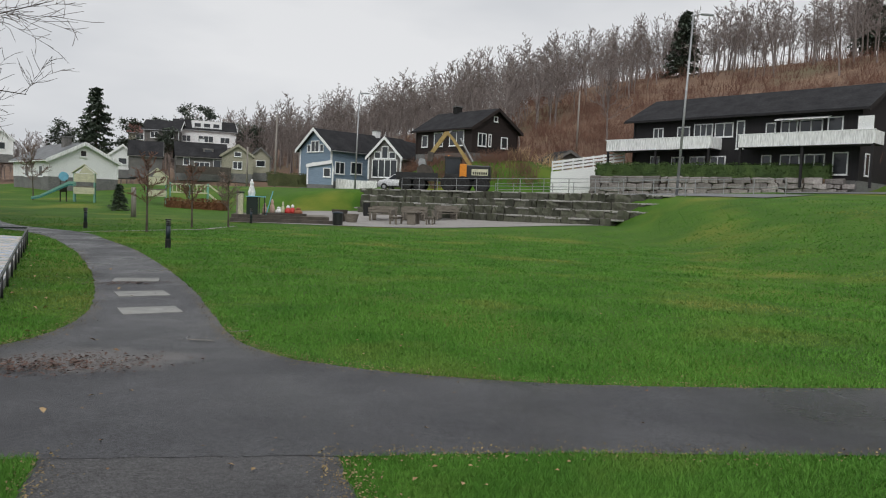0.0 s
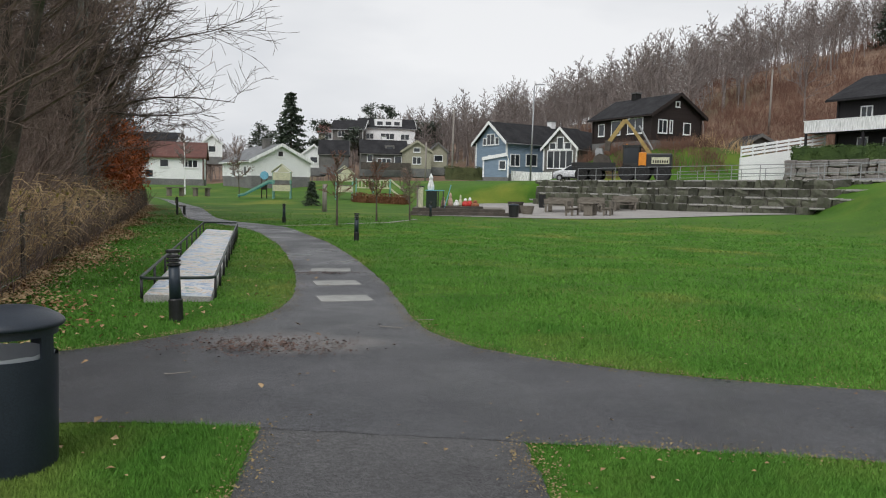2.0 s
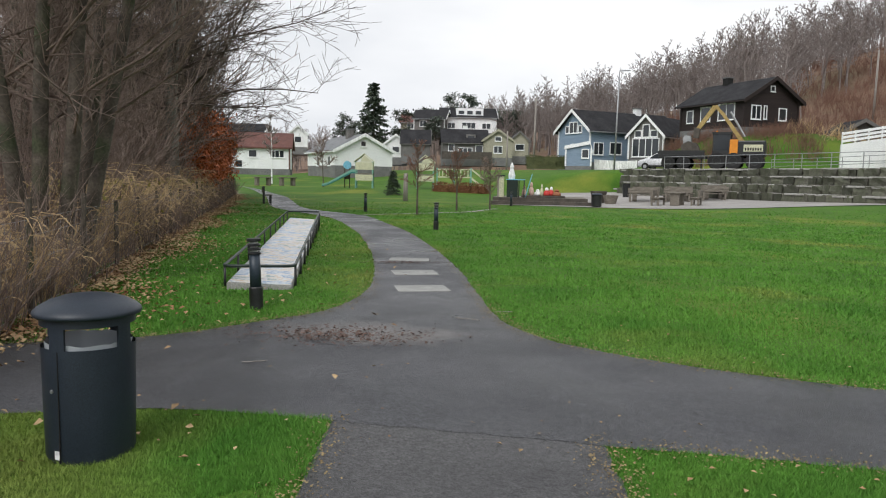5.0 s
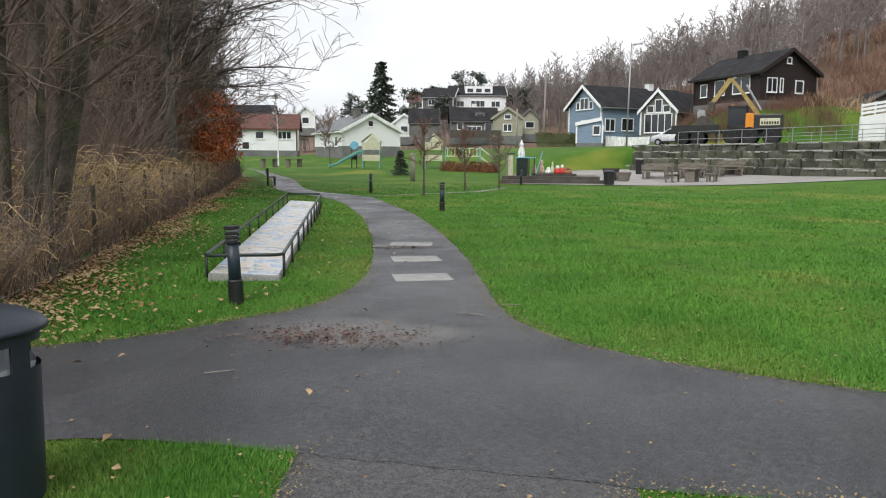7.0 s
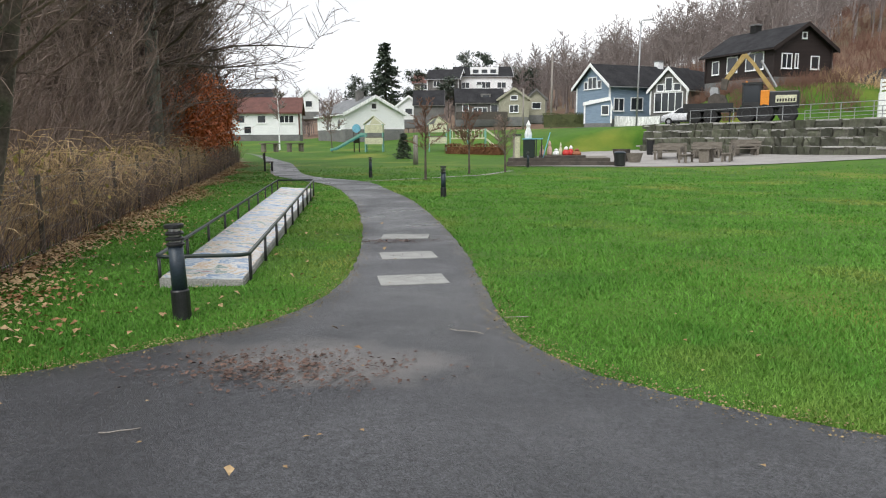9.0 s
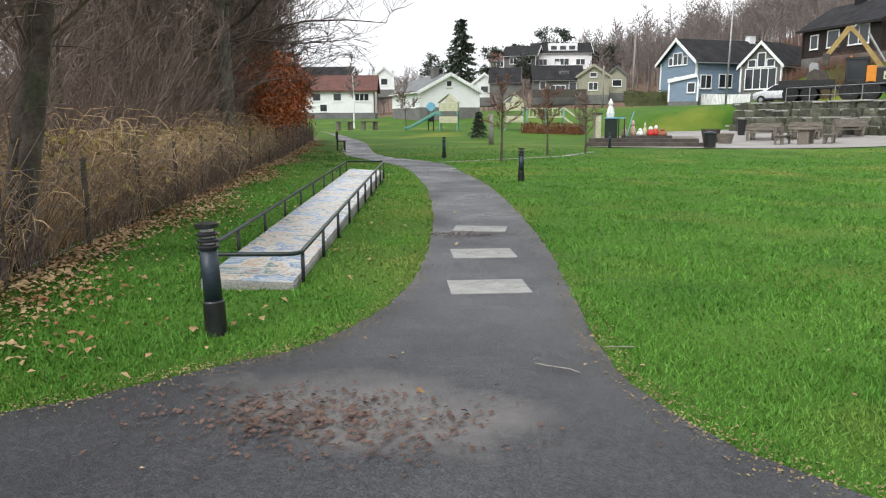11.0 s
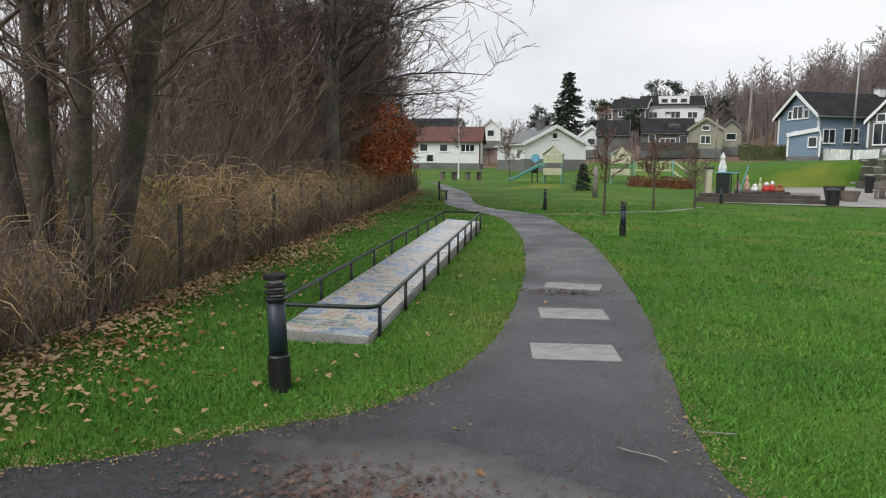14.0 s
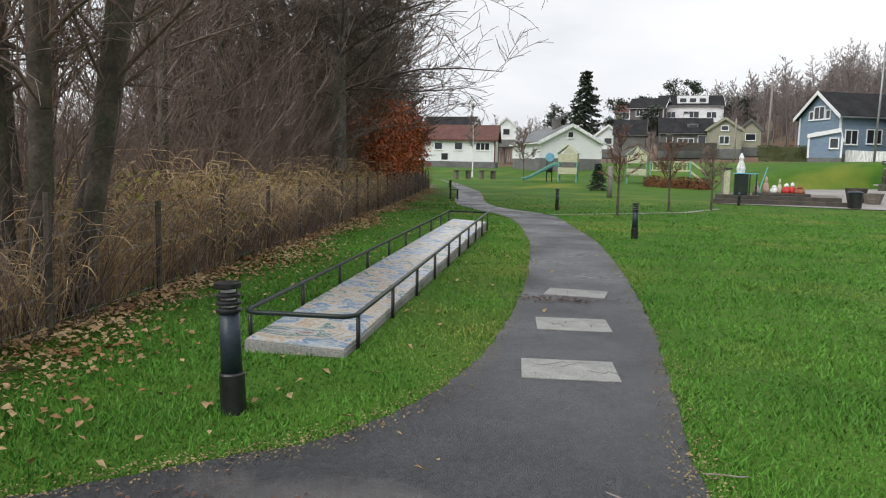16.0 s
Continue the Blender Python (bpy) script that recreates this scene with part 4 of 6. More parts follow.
def long_house():
    """The dark two-storey house with its white balconies."""
    z0 = 4.35
    m = pose(30.4, 51.6, z0, 0, 0, 42.4)
    h = house(m, 9.0, 18.6, 5.35, 2.1, BLACKWALL, ROOFDARK, "long black-stained two-storey house with white balconies",
              [("s", 16.2, 3.55, 0.8, 0.9, 1), ("s", 13.8, 3.55, 1.0, 0.9, 0), ("s", 12.0, 3.6, 1.5, 1.0, 2), ("s", 10.2, 3.6, 1.4, 1.0, 1), ("s", 8.8, 2.6, 0.5, 2.1, 0),
               ("s", 6.4, 3.4, 0.6, 1.0, 0), ("s", 5.0, 3.4, 1.1, 1.1, 1), ("s", 3.4, 3.4, 1.5, 1.1, 1), ("s", 1.7, 3.6, 0.9, 1.0, 0),
               ("s", 16.4, 0.5, 0.7, 1.5, 0), ("s", 14.2, 0.7, 1.0, 1.2, 0), ("s", 12.4, 0.7, 1.2, 1.2, 1), ("s", 10.6, 0.7, 1.2, 1.2, 1), ("s", 6.6, 0.7, 0.6, 1.2, 0), ("s", 4.8, 0.7, 1.3, 1.2, 1), ("s", 3.0, 0.7, 1.3, 1.2, 1), ("s", 1.2, 0.5, 0.9, 1.5, 0),
               ("g", 1.6, 3.4, 0.9, 1.1, 0), ("g", 1.8, 0.5, 0.8, 1.5, 0)], trim=BLACKWALL, over=0.7)
    for y0, y1, x0 in ((10.4, 20.2, -1.9), (-1.5, 8.0, -1.9)):
        b = part("balcony", boxes((x0, y0, 2.45, 0.0, y1, 2.62)), BLACKWALL, h, "white boarded balcony on dark posts")
        part("parapet", boxes((x0 - 0.06, y0, 2.5, x0, y1, 3.42)), DIRTYWHITE, b)
        part("parapet", boxes((x0, y0 - 0.06, 2.5, 0, y0, 3.42)), DIRTYWHITE, b)
        part("parapet", boxes((x0, y1, 2.5, 0, y1 + 0.06, 3.42)), DIRTYWHITE, b)
        part("handrail", boxes((x0 - 0.1, y0 - 0.1, 3.42, x0 + 0.04, y1 + 0.1, 3.48)), WHITE, b)
        y = y0 + 0.06
        while y < y1 - 0.1:
            part("board", boxes((x0 - 0.085, y, 2.46, x0 - 0.062, y + 0.19, 3.415)), DIRTYWHITE, b)
            y += 0.22
        for yy in (y0 + 0.1, (y0 + y1) / 2, y1 - 0.1):
            part("post", boxes((x0 + 0.02, yy - 0.08, -0.6, x0 + 0.18, yy + 0.08, 2.45)), BLACKWALL, b)
    # awning over the windows
    part("awning", prism([(-0.9, 4.52), (0, 4.75), (0, 4.8), (-0.9, 4.57)], 2.0, 5.8), DIRTYWHITE, h, "grey-white striped awning")
    part("screen", boxes((-1.85, -1.4, 3.48, -1.8, -0.4, 4.4)), WHITE, h, "white wind screen")


long_house()


# ---- trees and brush ----
def bars(segs, n):
    """Tapered bars (p0, p1, r0, r1) as one triangle soup."""
    a = np.asarray(segs, float)
    p0, p1, r0, r1 = a[:, 0:3], a[:, 3:6], a[:, 6], a[:, 7]
    d = p1 - p0
    d = d / np.maximum(np.linalg.norm(d, axis=1, keepdims=True), 1e-6)
    up = np.where(np.abs(d[:, 2:3]) < 0.9, np.array([[0, 0, 1.0]]), np.array([[1.0, 0, 0]]))
    e = np.cross(d, up)
    e = e / np.linalg.norm(e, axis=1, keepdims=True)
    f = np.cross(d, e)
    ang = 2 * np.pi * np.arange(n) / n
    ring = np.cos(ang)[None, :, None] * e[:, None, :] + np.sin(ang)[None, :, None] * f[:, None, :]
    lo, hi = p0[:, None, :] + ring * r0[:, None, None], p1[:, None, :] + ring * r1[:, None, None]
    v = np.concatenate([lo, hi], 1).reshape(-1, 3)
    i = np.arange(n)
    j = (i + 1) % n
    f1 = np.concatenate([np.stack([i, j, n + j], 1), np.stack([i, n + j, n + i], 1)])
    t = (np.arange(len(a)) * 2 * n)[:, None, None] + f1[None]
    return v, t.reshape(-1, 3)


def branch(rng, out, p, d, length, r, depth, subs, droop):
    """One limb of several bars, with its side twigs."""
    k = 4 if depth > 1 else (3 if depth == 1 else 2)
    step = length / k
    for i in range(k):
        d = (d + Vector((rng.uniform(-1, 1), rng.uniform(-1, 1), rng.uniform(-0.8, 0.8) + droop)) * 0.34).normalized()
        q = p + d * step
        ra, rb = r * (1 - i / k * 0.75), r * (1 - (i + 1) / k * 0.75)
        out.append((*p, *q, ra, rb))
        if depth > 0:
            for _ in range(max(1, subs[depth - 1] // k)):
                side = Vector((rng.uniform(-1, 1), rng.uniform(-1, 1), rng.uniform(-0.5, 0.9)))
                e = (d * 0.75 + side * 0.75).normalized()
                f = rng.random()
                branch(rng, out, p.lerp(q, f), e, length * rng.uniform(0.3, 0.55) * (1 - 0.35 * i / k), max(0.0035, rb * 0.5), depth - 1, subs, droop)
        p = q


def tree_segs(seed, H, r0, first=0.2, n1=16, subs=(4, 8), spread=0.36, up=0.75, wig=0.05, droop=0.1, lean=(0, 0), stems=1):
    rng = random.Random(seed)
    trunk, limbs = [], []
    for s in range(stems):
        a = rng.uniform(0, 6.28)
        p = Vector((0.25 * math.cos(a), 0.25 * math.sin(a), -0.3)) if stems > 1 else Vector((0, 0, -0.3))
        d = Vector((lean[0], lean[1], 1)) + (Vector((math.cos(a), math.sin(a), 0)) * 0.22 if stems > 1 else Vector((0, 0, 0)))
        d.normalize()
        k = 10
        for i in range(k):
            d = (d + Vector((rng.uniform(-1, 1), rng.uniform(-1, 1), 0.15)) * wig).normalized()
            q = p + d * (H / k)
            ra, rb = r0 * (1 - 0.88 * i / k), r0 * (1 - 0.88 * (i + 1) / k)
            if i == 0:
                ra *= 1.35
            trunk.append((*p, *q, ra, rb))
            f = (i + 0.5) / k
            if f > first:
                for _ in range(max(1, int(n1 / k / (1 - first) + 0.5))):
                    b = rng.uniform(0, 6.28)
                    e = Vector((math.cos(b), math.sin(b), up * rng.uniform(0.5, 1.4))).normalized()
                    branch(rng, limbs, p.lerp(q, rng.random()), e, H * spread * (1.15 - f) * rng.uniform(0.7, 1.2) + 0.3, rb * 0.26 + 0.005, 2, subs, droop)
            p = q
    return trunk, limbs


def bare_tree(x, y, seed, H, r0, label, trunk_mat=BARK, twig_mat=TWIG, z=None, **kw):
    t = empty("tree", pose(x, y, hz(x, y) if z is None else z), label=label, category="tree")
    trunk, limbs = tree_segs(seed, H, r0, **kw)
    thin = 0.00034 * math.hypot(x, y)
    limbs = [(*q[:6], max(q[6], thin), max(q[7], thin * 0.7)) for q in limbs]
    for name, segs, n, m in (("trunk", trunk, 9, trunk_mat), ("crown", limbs, 3, twig_mat)):
        v, f = bars(segs, n)
        ob = new(name, big_mesh(name, v, f, m))
        ob.parent = t
        if name == "trunk":
            ob.data.shade_smooth()
    return t


def stuff_copies(name, templates, places, material, label, category):
    """Many plants that nobody would count, in one mesh. places: x, y, z, turn, size."""
    vs, fs, base = [], [], 0
    for i, (x, y, z, a, k) in enumerate(places):
        v, f = templates[i % len(templates)]
        c, s = math.cos(a) * k, math.sin(a) * k
        w = np.stack([v[:, 0] * c - v[:, 1] * s + x, v[:, 0] * s + v[:, 1] * c + y, v[:, 2] * k + z], 1)
        vs.append(w)
        fs.append(f + base)
        base += len(v)
    ob = new(name, big_mesh(name, np.concatenate(vs), np.concatenate(fs), material))
    return tagged(ob, label, category, kind="stuff")


def bank(q, f):
    """Along the wire fence, and out behind it."""
    return (-6.0 - 0.54 * q - 0.842 * f, 3.5 + 0.842 * q - 0.54 * f)


# tall trees on the stream bank
NEAR = dict(subs=(8, 14), n1=34)
bare_tree(-8.15, 6.75, 3, 11.5, 0.115, "bare multi-stemmed tree with forked dark trunks behind the fence", stems=6, wig=0.06, first=0.15, spread=0.2, up=0.8, **NEAR)
bare_tree(-17.7, 20.7, 8, 17, 0.27, "tall bare tree with pale lichen-grey trunk behind the fence", trunk_mat=PALEBARK, twig_mat=BOUGH, first=0.18, spread=0.4, up=0.5, droop=-0.03, subs=(10, 16), n1=64)
rng = random.Random(21)
for i, (q, f, H, r) in enumerate(((12.6, 2.9, 15, 0.16), (10.2, 1.5, 13, 0.11), (15.5, 3.2, 16, 0.19), (17.0, 3.0, 15, 0.14), (19.5, 3.6, 15, 0.17), (22, 2.6, 16, 0.16), (25, 3.6, 17, 0.2), (28, 2.6, 16, 0.18), (31, 1.5, 15, 0.15), (33, 2.2, 16, 0.18), (36, 1.7, 15, 0.16), (39, 1.6, 14, 0.15), (42, 2.0, 13, 0.14), (14.5, 6.5, 15, 0.18), (23, 7.5, 16, 0.2), (30, 6.0, 16, 0.2), (-4.5, 3.0, 12, 0.14), (-1.5, 4.5, 12, 0.13), (29, 1.6, 12, 0.11), (26, 1.4, 13, 0.12))):
    bx, by = bank(q, f)
    bare_tree(bx, by, 40 + i, H, r, rng.choice(("slender bare tree with dark trunk on the stream bank", "leafless dark-barked tree among the bank brush")), first=rng.uniform(0.1, 0.25), spread=rng.uniform(0.24, 0.31), subs=(8, 12), n1=26 if q < 13 else 34, twig_mat=BOUGH if q > 24 else TWIG)

# dense brush between them
shrubs = []
for s in range(5):
    rs = random.Random(300 + s)
    segs = []
    for k in range(9):
        a = rs.uniform(0, 6.28)
        branch(rs, segs, Vector((rs.uniform(-0.3, 0.3), rs.uniform(-0.3, 0.3), -0.2)), Vector((0.28 * math.cos(a), 0.28 * math.sin(a), 1)).normalized(), rs.uniform(2.6, 4.2), 0.016, 2, (3, 9), 0.15)
    shrubs.append(bars([(*q[:6], max(q[6], 0.006), max(q[7], 0.004)) for q in segs], 3))
places = []
rng = random.Random(5)
for i in range(140):
    q, f = (rng.uniform(11, 46) if i % 6 else rng.uniform(-5, 11)), rng.uniform(0.6, 9) if i % 2 else rng.uniform(0.4, 3)
    if q > 36:
        f = min(f, 3.5)
    if q > 24:
        f = max(f, 1.4)
    x, y = bank(q, f)
    places.append((x, y, hz(x, y), rng.uniform(0, 6.28), rng.uniform(0.55, 1.25) if q > 4 else rng.uniform(0.4, 0.8)))
stuff_copies("brush", shrubs, places, TWIG, "dense leafless brown brush on the stream bank", "brush")

places = []
for i in range(85):
    q, f = rng.uniform(17, 42), rng.uniform(1.6, 6.5)
    x, y = bank(q, f)
    places.append((x, y, hz(x, y), rng.uniform(0, 6.28), rng.uniform(1.2, 2.2)))
stuff_copies("tall_brush", shrubs, places, TWIG, "tall dense leafless saplings on the stream bank", "brush")

# far brush closing the view across the stream
places = []
for i in range(70):
    q, f = rng.uniform(5, 70), rng.uniform(14, 30)
    x, y = bank(q, f)
    if q < 24 and rng.random() < 0.8:
        continue
    places.append((x, y, hz(x, y), rng.uniform(0, 6.28), rng.uniform(0.9, 1.9)))
stuff_copies("far_brush", shrubs, places, TWIG, "leafless trees and brush across the stream", "brush")

# dry reeds and stalks
places, reeds = [], []
for s in range(4):
    rs = random.Random(70 + s)
    segs = []
    for k in range(26):
        x, y, h = rs.gauss(0, 0.16), rs.gauss(0, 0.16), rs.uniform(0.55, 1.45)
        dx, dy = rs.gauss(0, 0.24), rs.gauss(0, 0.24)
        segs.append((x, y, -0.1, x + dx * 0.5, y + dy * 0.5, h * 0.6, 0.006, 0.005))
        segs.append((x + dx * 0.5, y + dy * 0.5, h * 0.6, x + dx * 1.3, y + dy * 1.3, h, 0.005, 0.0025))
        if rs.random() < 0.5:
            a, w = rs.uniform(0, 6.28), rs.uniform(0.15, 0.3)
            ex, ey = x + dx * 1.3 + w * math.cos(a), y + dy * 1.3 + w * math.sin(a)
            segs.append((x + dx * 1.3, y + dy * 1.3, h, ex, ey, h - 0.02, 0.006, 0.007))
            segs.append((ex, ey, h - 0.02, ex + w * math.cos(a), ey + w * math.sin(a), h - w * 0.9, 0.007, 0.002))
        if rs.random() < 0.6:
            a = rs.uniform(0, 6.28)
            segs.append((x + dx * 0.5, y + dy * 0.5, h * 0.6, x + dx * 0.5 + 0.28 * math.cos(a), y + dy * 0.5 + 0.28 * math.sin(a), h * rs.uniform(0.5, 0.85), 0.007, 0.002))
    reeds.append(bars(segs, 3))
for i in range(1150):
    q, f = min(rng.uniform(-2, 34), rng.uniform(-2, 38)), abs(rng.gauss(0, 1.0)) - 0.3
    x, y = bank(q, f)
    places.append((x, y, hz(x, y), rng.uniform(0, 6.28), rng.uniform(0.3, 0.95) * (1.0 + 0.3 * math.sin(q * 1.9)) * (0.72 + 0.28 * min(1, max(0, (q - 1) / 6)))))
stuff_copies("reeds", reeds, places, REED, "dry tan reeds and stalks along the wire fence", "reeds")
low = []
for s in range(3):
    rs = random.Random(90 + s)
    segs = []
    for k in range(10):
        a = rs.uniform(0, 6.28)
        branch(rs, segs, Vector((rs.gauss(0, 0.15), rs.gauss(0, 0.15), -0.05)), Vector((0.45 * math.cos(a), 0.45 * math.sin(a), 1)).normalized(), rs.uniform(0.6, 1.3), 0.007, 1, (6,), 0.0)
    low.append(bars(segs, 3))
places = []
for i in range(620):
    q, f = rng.uniform(-4, 44), abs(rng.gauss(0, 0.7)) - 0.5
    x, y = bank(q, f)
    places.append((x, y, hz(x, y), rng.uniform(0, 6.28), rng.uniform(0.6, 1.3)))
stuff_copies("low_brush", low, places, TWIG, "tangled grey-brown stems at the fence", "brush")


def leaf_soup(rng, n, place, size, upright=0.5):
    """n small folded leaves at places from place(rng)."""
    P = np.array([place(rng) for _ in range(n)])
    r = np.random.RandomState(rng.randrange(9999))
    a, b, s = r.uniform(0, 6.28, n), r.normal(0, upright, n), size * r.uniform(0.6, 1.3, n)
    e = np.stack([np.cos(a) * np.cos(b), np.sin(a) * np.cos(b), np.sin(b)], 1) * s[:, None]
    g = np.stack([-np.sin(a), np.cos(a), r.normal(0, upright, n)], 1) * (s * 0.36)[:, None]
    up = np.stack([np.zeros(n), np.zeros(n), s * 0.16], 1)
    v = np.stack([P - e * 0.5, P + g + up, P + e * 0.5, P - g + up], 1).reshape(-1, 3)
    k = np.arange(n)[:, None] * 4
    return v, np.concatenate([k + np.array([[0, 2, 1]]), k + np.array([[0, 3, 2]])])


# rust-coloured beech by the end of the fence
def beech_place(r):
    q, f = r.uniform(24, 42), r.uniform(-0.6, 1.3)
    x, y = bank(q, f)
    top = 4.1 + 0.5 * math.sin(q * 1.7) - 0.035 * abs(q - 34) ** 1.4
    return (x + r.gauss(0, 0.2), y + r.gauss(0, 0.2), hz(x, y) + max(0.5, top * (0.32 + 0.68 * r.random() ** 0.8) + r.gauss(0, 0.25)))


v, f = leaf_soup(random.Random(4), 16000, beech_place, 0.15, 0.8)
tagged(new("beech_hedge", big_mesh("beech_hedge", v, f, BEECH)), "overgrown beech hedge with rust-coloured withered leaves", "hedge", kind="stuff")


def yellow_place(r):
    q = r.choice((6.5, 9, 12, 15, 18, 22)) + r.gauss(0, 1.3)
    x, y = bank(q, 0.6 + r.gauss(0, 0.5))
    return (x, y, hz(x, y) + r.uniform(0.35, 1.35))


v, f = leaf_soup(random.Random(6), 3600, yellow_place, 0.085, 0.8)
tagged(new("bramble_leaves", big_mesh("bramble_leaves", v, f, YELLOWLEAF)), "yellow-green bramble leaves among the reeds", "bramble", kind="stuff")

# brown twigs on the hillside
hill_shrub = []
for s in range(4):
    rs = random.Random(500 + s)
    segs = []
    for k in range(12):
        a = rs.uniform(0, 6.28)
        branch(rs, segs, Vector((rs.gauss(0, 0.7), rs.gauss(0, 0.7), -0.1)), Vector((0.4 * math.cos(a), 0.4 * math.sin(a), 1)).normalized(), rs.uniform(1.2, 2.4), 0.03, 1, (6,), 0.1)
    hill_shrub.append(bars(segs, 3))
places = []
for i in range(2200):
    u, s = rng.uniform(-45, 75), 25 + abs(rng.gauss(0, 38))
    x, y = tpt(u, s)
    z = hz(x, y)
    places.append((x, y, z, rng.uniform(0, 6.28), rng.uniform(0.5, 1.3)))
stuff_copies("hill_brush", hill_shrub, places, TWIGRED, "red-brown leafless brush on the hillside", "brush")

# the wood on the hill
far_tree = []
for s in range(5):
    tr, li = tree_segs(700 + s, 11, 0.15, first=0.3, n1=22, subs=(3, 6), spread=0.36, up=0.9, wig=0.09)
    li = [(*q[:6], max(q[6], 0.032), max(q[7], 0.022)) for q in li]
    far_tree.append(bars(tr + li, 3))
places = []
while len(places) < 900:
    u, s = rng.uniform(-60, 150), rng.uniform(34, 135)
    if u < 42 and s < 84 + rng.gauss(0, 6):
        if rng.random() < 0.985:
            continue
    x, y = tpt(u, s)
    places.append((x, y, hz(x, y), rng.uniform(0, 6.28), rng.uniform(0.75, 1.25)))
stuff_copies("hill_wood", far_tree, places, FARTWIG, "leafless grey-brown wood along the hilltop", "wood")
places = []
for i in range(560):
    x = rng.uniform(-150, -15)
    y = rng.uniform(118, 185) - 0.12 * x if x > -64 else rng.uniform(100, 175)
    places.append((x, y, hz(x, y), rng.uniform(0, 6.28), rng.uniform(0.4, 0.8)))
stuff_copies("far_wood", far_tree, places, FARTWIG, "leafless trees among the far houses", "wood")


def conifer(x, y, H, seed, kind="spruce", z=None):
    t = empty("spruce_tree" if kind == "spruce" else "pine_tree", pose(x, y, hz(x, y) if z is None else z), label="dark green spruce tree with drooping tiered boughs" if kind == "spruce" else "dark green pine tree with an open clumped crown", category="tree")
    rs = random.Random(seed)
    v, f = bars([(0, 0, -0.3, 0, 0, H * 0.97, H * 0.02, 0.01)], 7)
    ob = new("trunk", big_mesh("trunk", v, f, BARK))
    ob.parent = t
    segs, pts = [], []
    if kind == "spruce":
        n = 17
        for i in range(n):
            h = H * (0.1 + 0.88 * i / n)
            R = H * 0.33 * (1 - i / n) ** 0.9 + 0.12
            for k in range(9):
                a = rs.uniform(0, 6.28)
                Rk = R * rs.uniform(0.7, 1.15)
                segs.append((0, 0, h, Rk * 0.95 * math.cos(a), Rk * 0.95 * math.sin(a), h - Rk * 0.27, H * 0.004, H * 0.0015))
                for j in range(26):
                    g = ((j + rs.random()) / 26) ** 0.55
                    pts.append((Rk * g * math.cos(a) + rs.gauss(0, 0.025 * H * g), Rk * g * math.sin(a) + rs.gauss(0, 0.025 * H * g), h - Rk * 0.28 * g + rs.gauss(0, 0.01 * H)))
    else:
        for c in range(17):
            a, h = rs.uniform(0, 6.28), H * rs.uniform(0.4, 0.98)
            R = H * rs.uniform(0.05, 0.24)
            cx, cy = R * math.cos(a), R * math.sin(a)
            segs.append((0, 0, h * 0.85, cx, cy, h, H * 0.008, 0.02))
            for j in range(75):
                pts.append((cx + rs.gauss(0, H * 0.06), cy + rs.gauss(0, H * 0.06), h + rs.gauss(0, H * 0.04)))
    it = iter(pts)
    v, f = leaf_soup(rs, len(pts), lambda r: next(it), H * (0.052 if kind == "spruce" else 0.05), 0.5)
    if segs:
        v2, f2 = bars(segs, 4)
        f = np.concatenate([f, f2 + len(v)])
        v = np.concatenate([v, v2])
    ob = new("crown", big_mesh("crown", v, f, CONIFER))
    ob.parent = t
    return t


conifer(-50.3, 107.7, 10.2, 1, z=6.7)
conifer(-20.0, 45.9, 1.75, 2)
conifer(47, 142, 13, 3)
conifer(78, 132, 14, 4)
conifer(100, 128, 14, 5)
for x, y, H, z in ((-48.7, 143.1, 7.5, 11.2), (-45.8, 144.0, 7.5, 10.9), (-50.2, 118.8, 7.5, 5.6), (-53.7, 141.1, 7.5, 8.0), (-38.8, 146.1, 7.5, 8.6), (-37.6, 151.8, 7.5, 8.4), (-65.6, 126.4, 7.5, 5.7), (-63.5, 127.0, 7.5, 5.0), (-48.8, 132.0, 7.5, 5.8)):
    conifer(x, y, H, int(x * 7) % 97, "pine", z)

# young trees on the lawn
for i, (x, y, H) in enumerate(((-10.57, 26.57, 3.1), (-10.5, 31.4, 2.9), (-9.33, 32.9, 2.6), (-29.8, 53.8, 4.2))):
    bare_tree(x, y, 900 + i, H, 0.055, "young bare tree with a thin straight trunk on the lawn", twig_mat=TWIGRED if i < 2 else TWIG, first=0.38, n1=20, subs=(4, 8), spread=0.34, up=0.9, wig=0.03)
for x, y, H in ((-40, 52.5, 7.5), (-37.5, 58, 6.5)):
    bare_tree(x, y, int(H * 10), H, 0.08, "slim birch with a white trunk on the far lawn", trunk_mat=WHITE, twig_mat=FARTWIG, first=0.35, n1=20, subs=(4, 8), spread=0.2, up=1.3, wig=0.03)


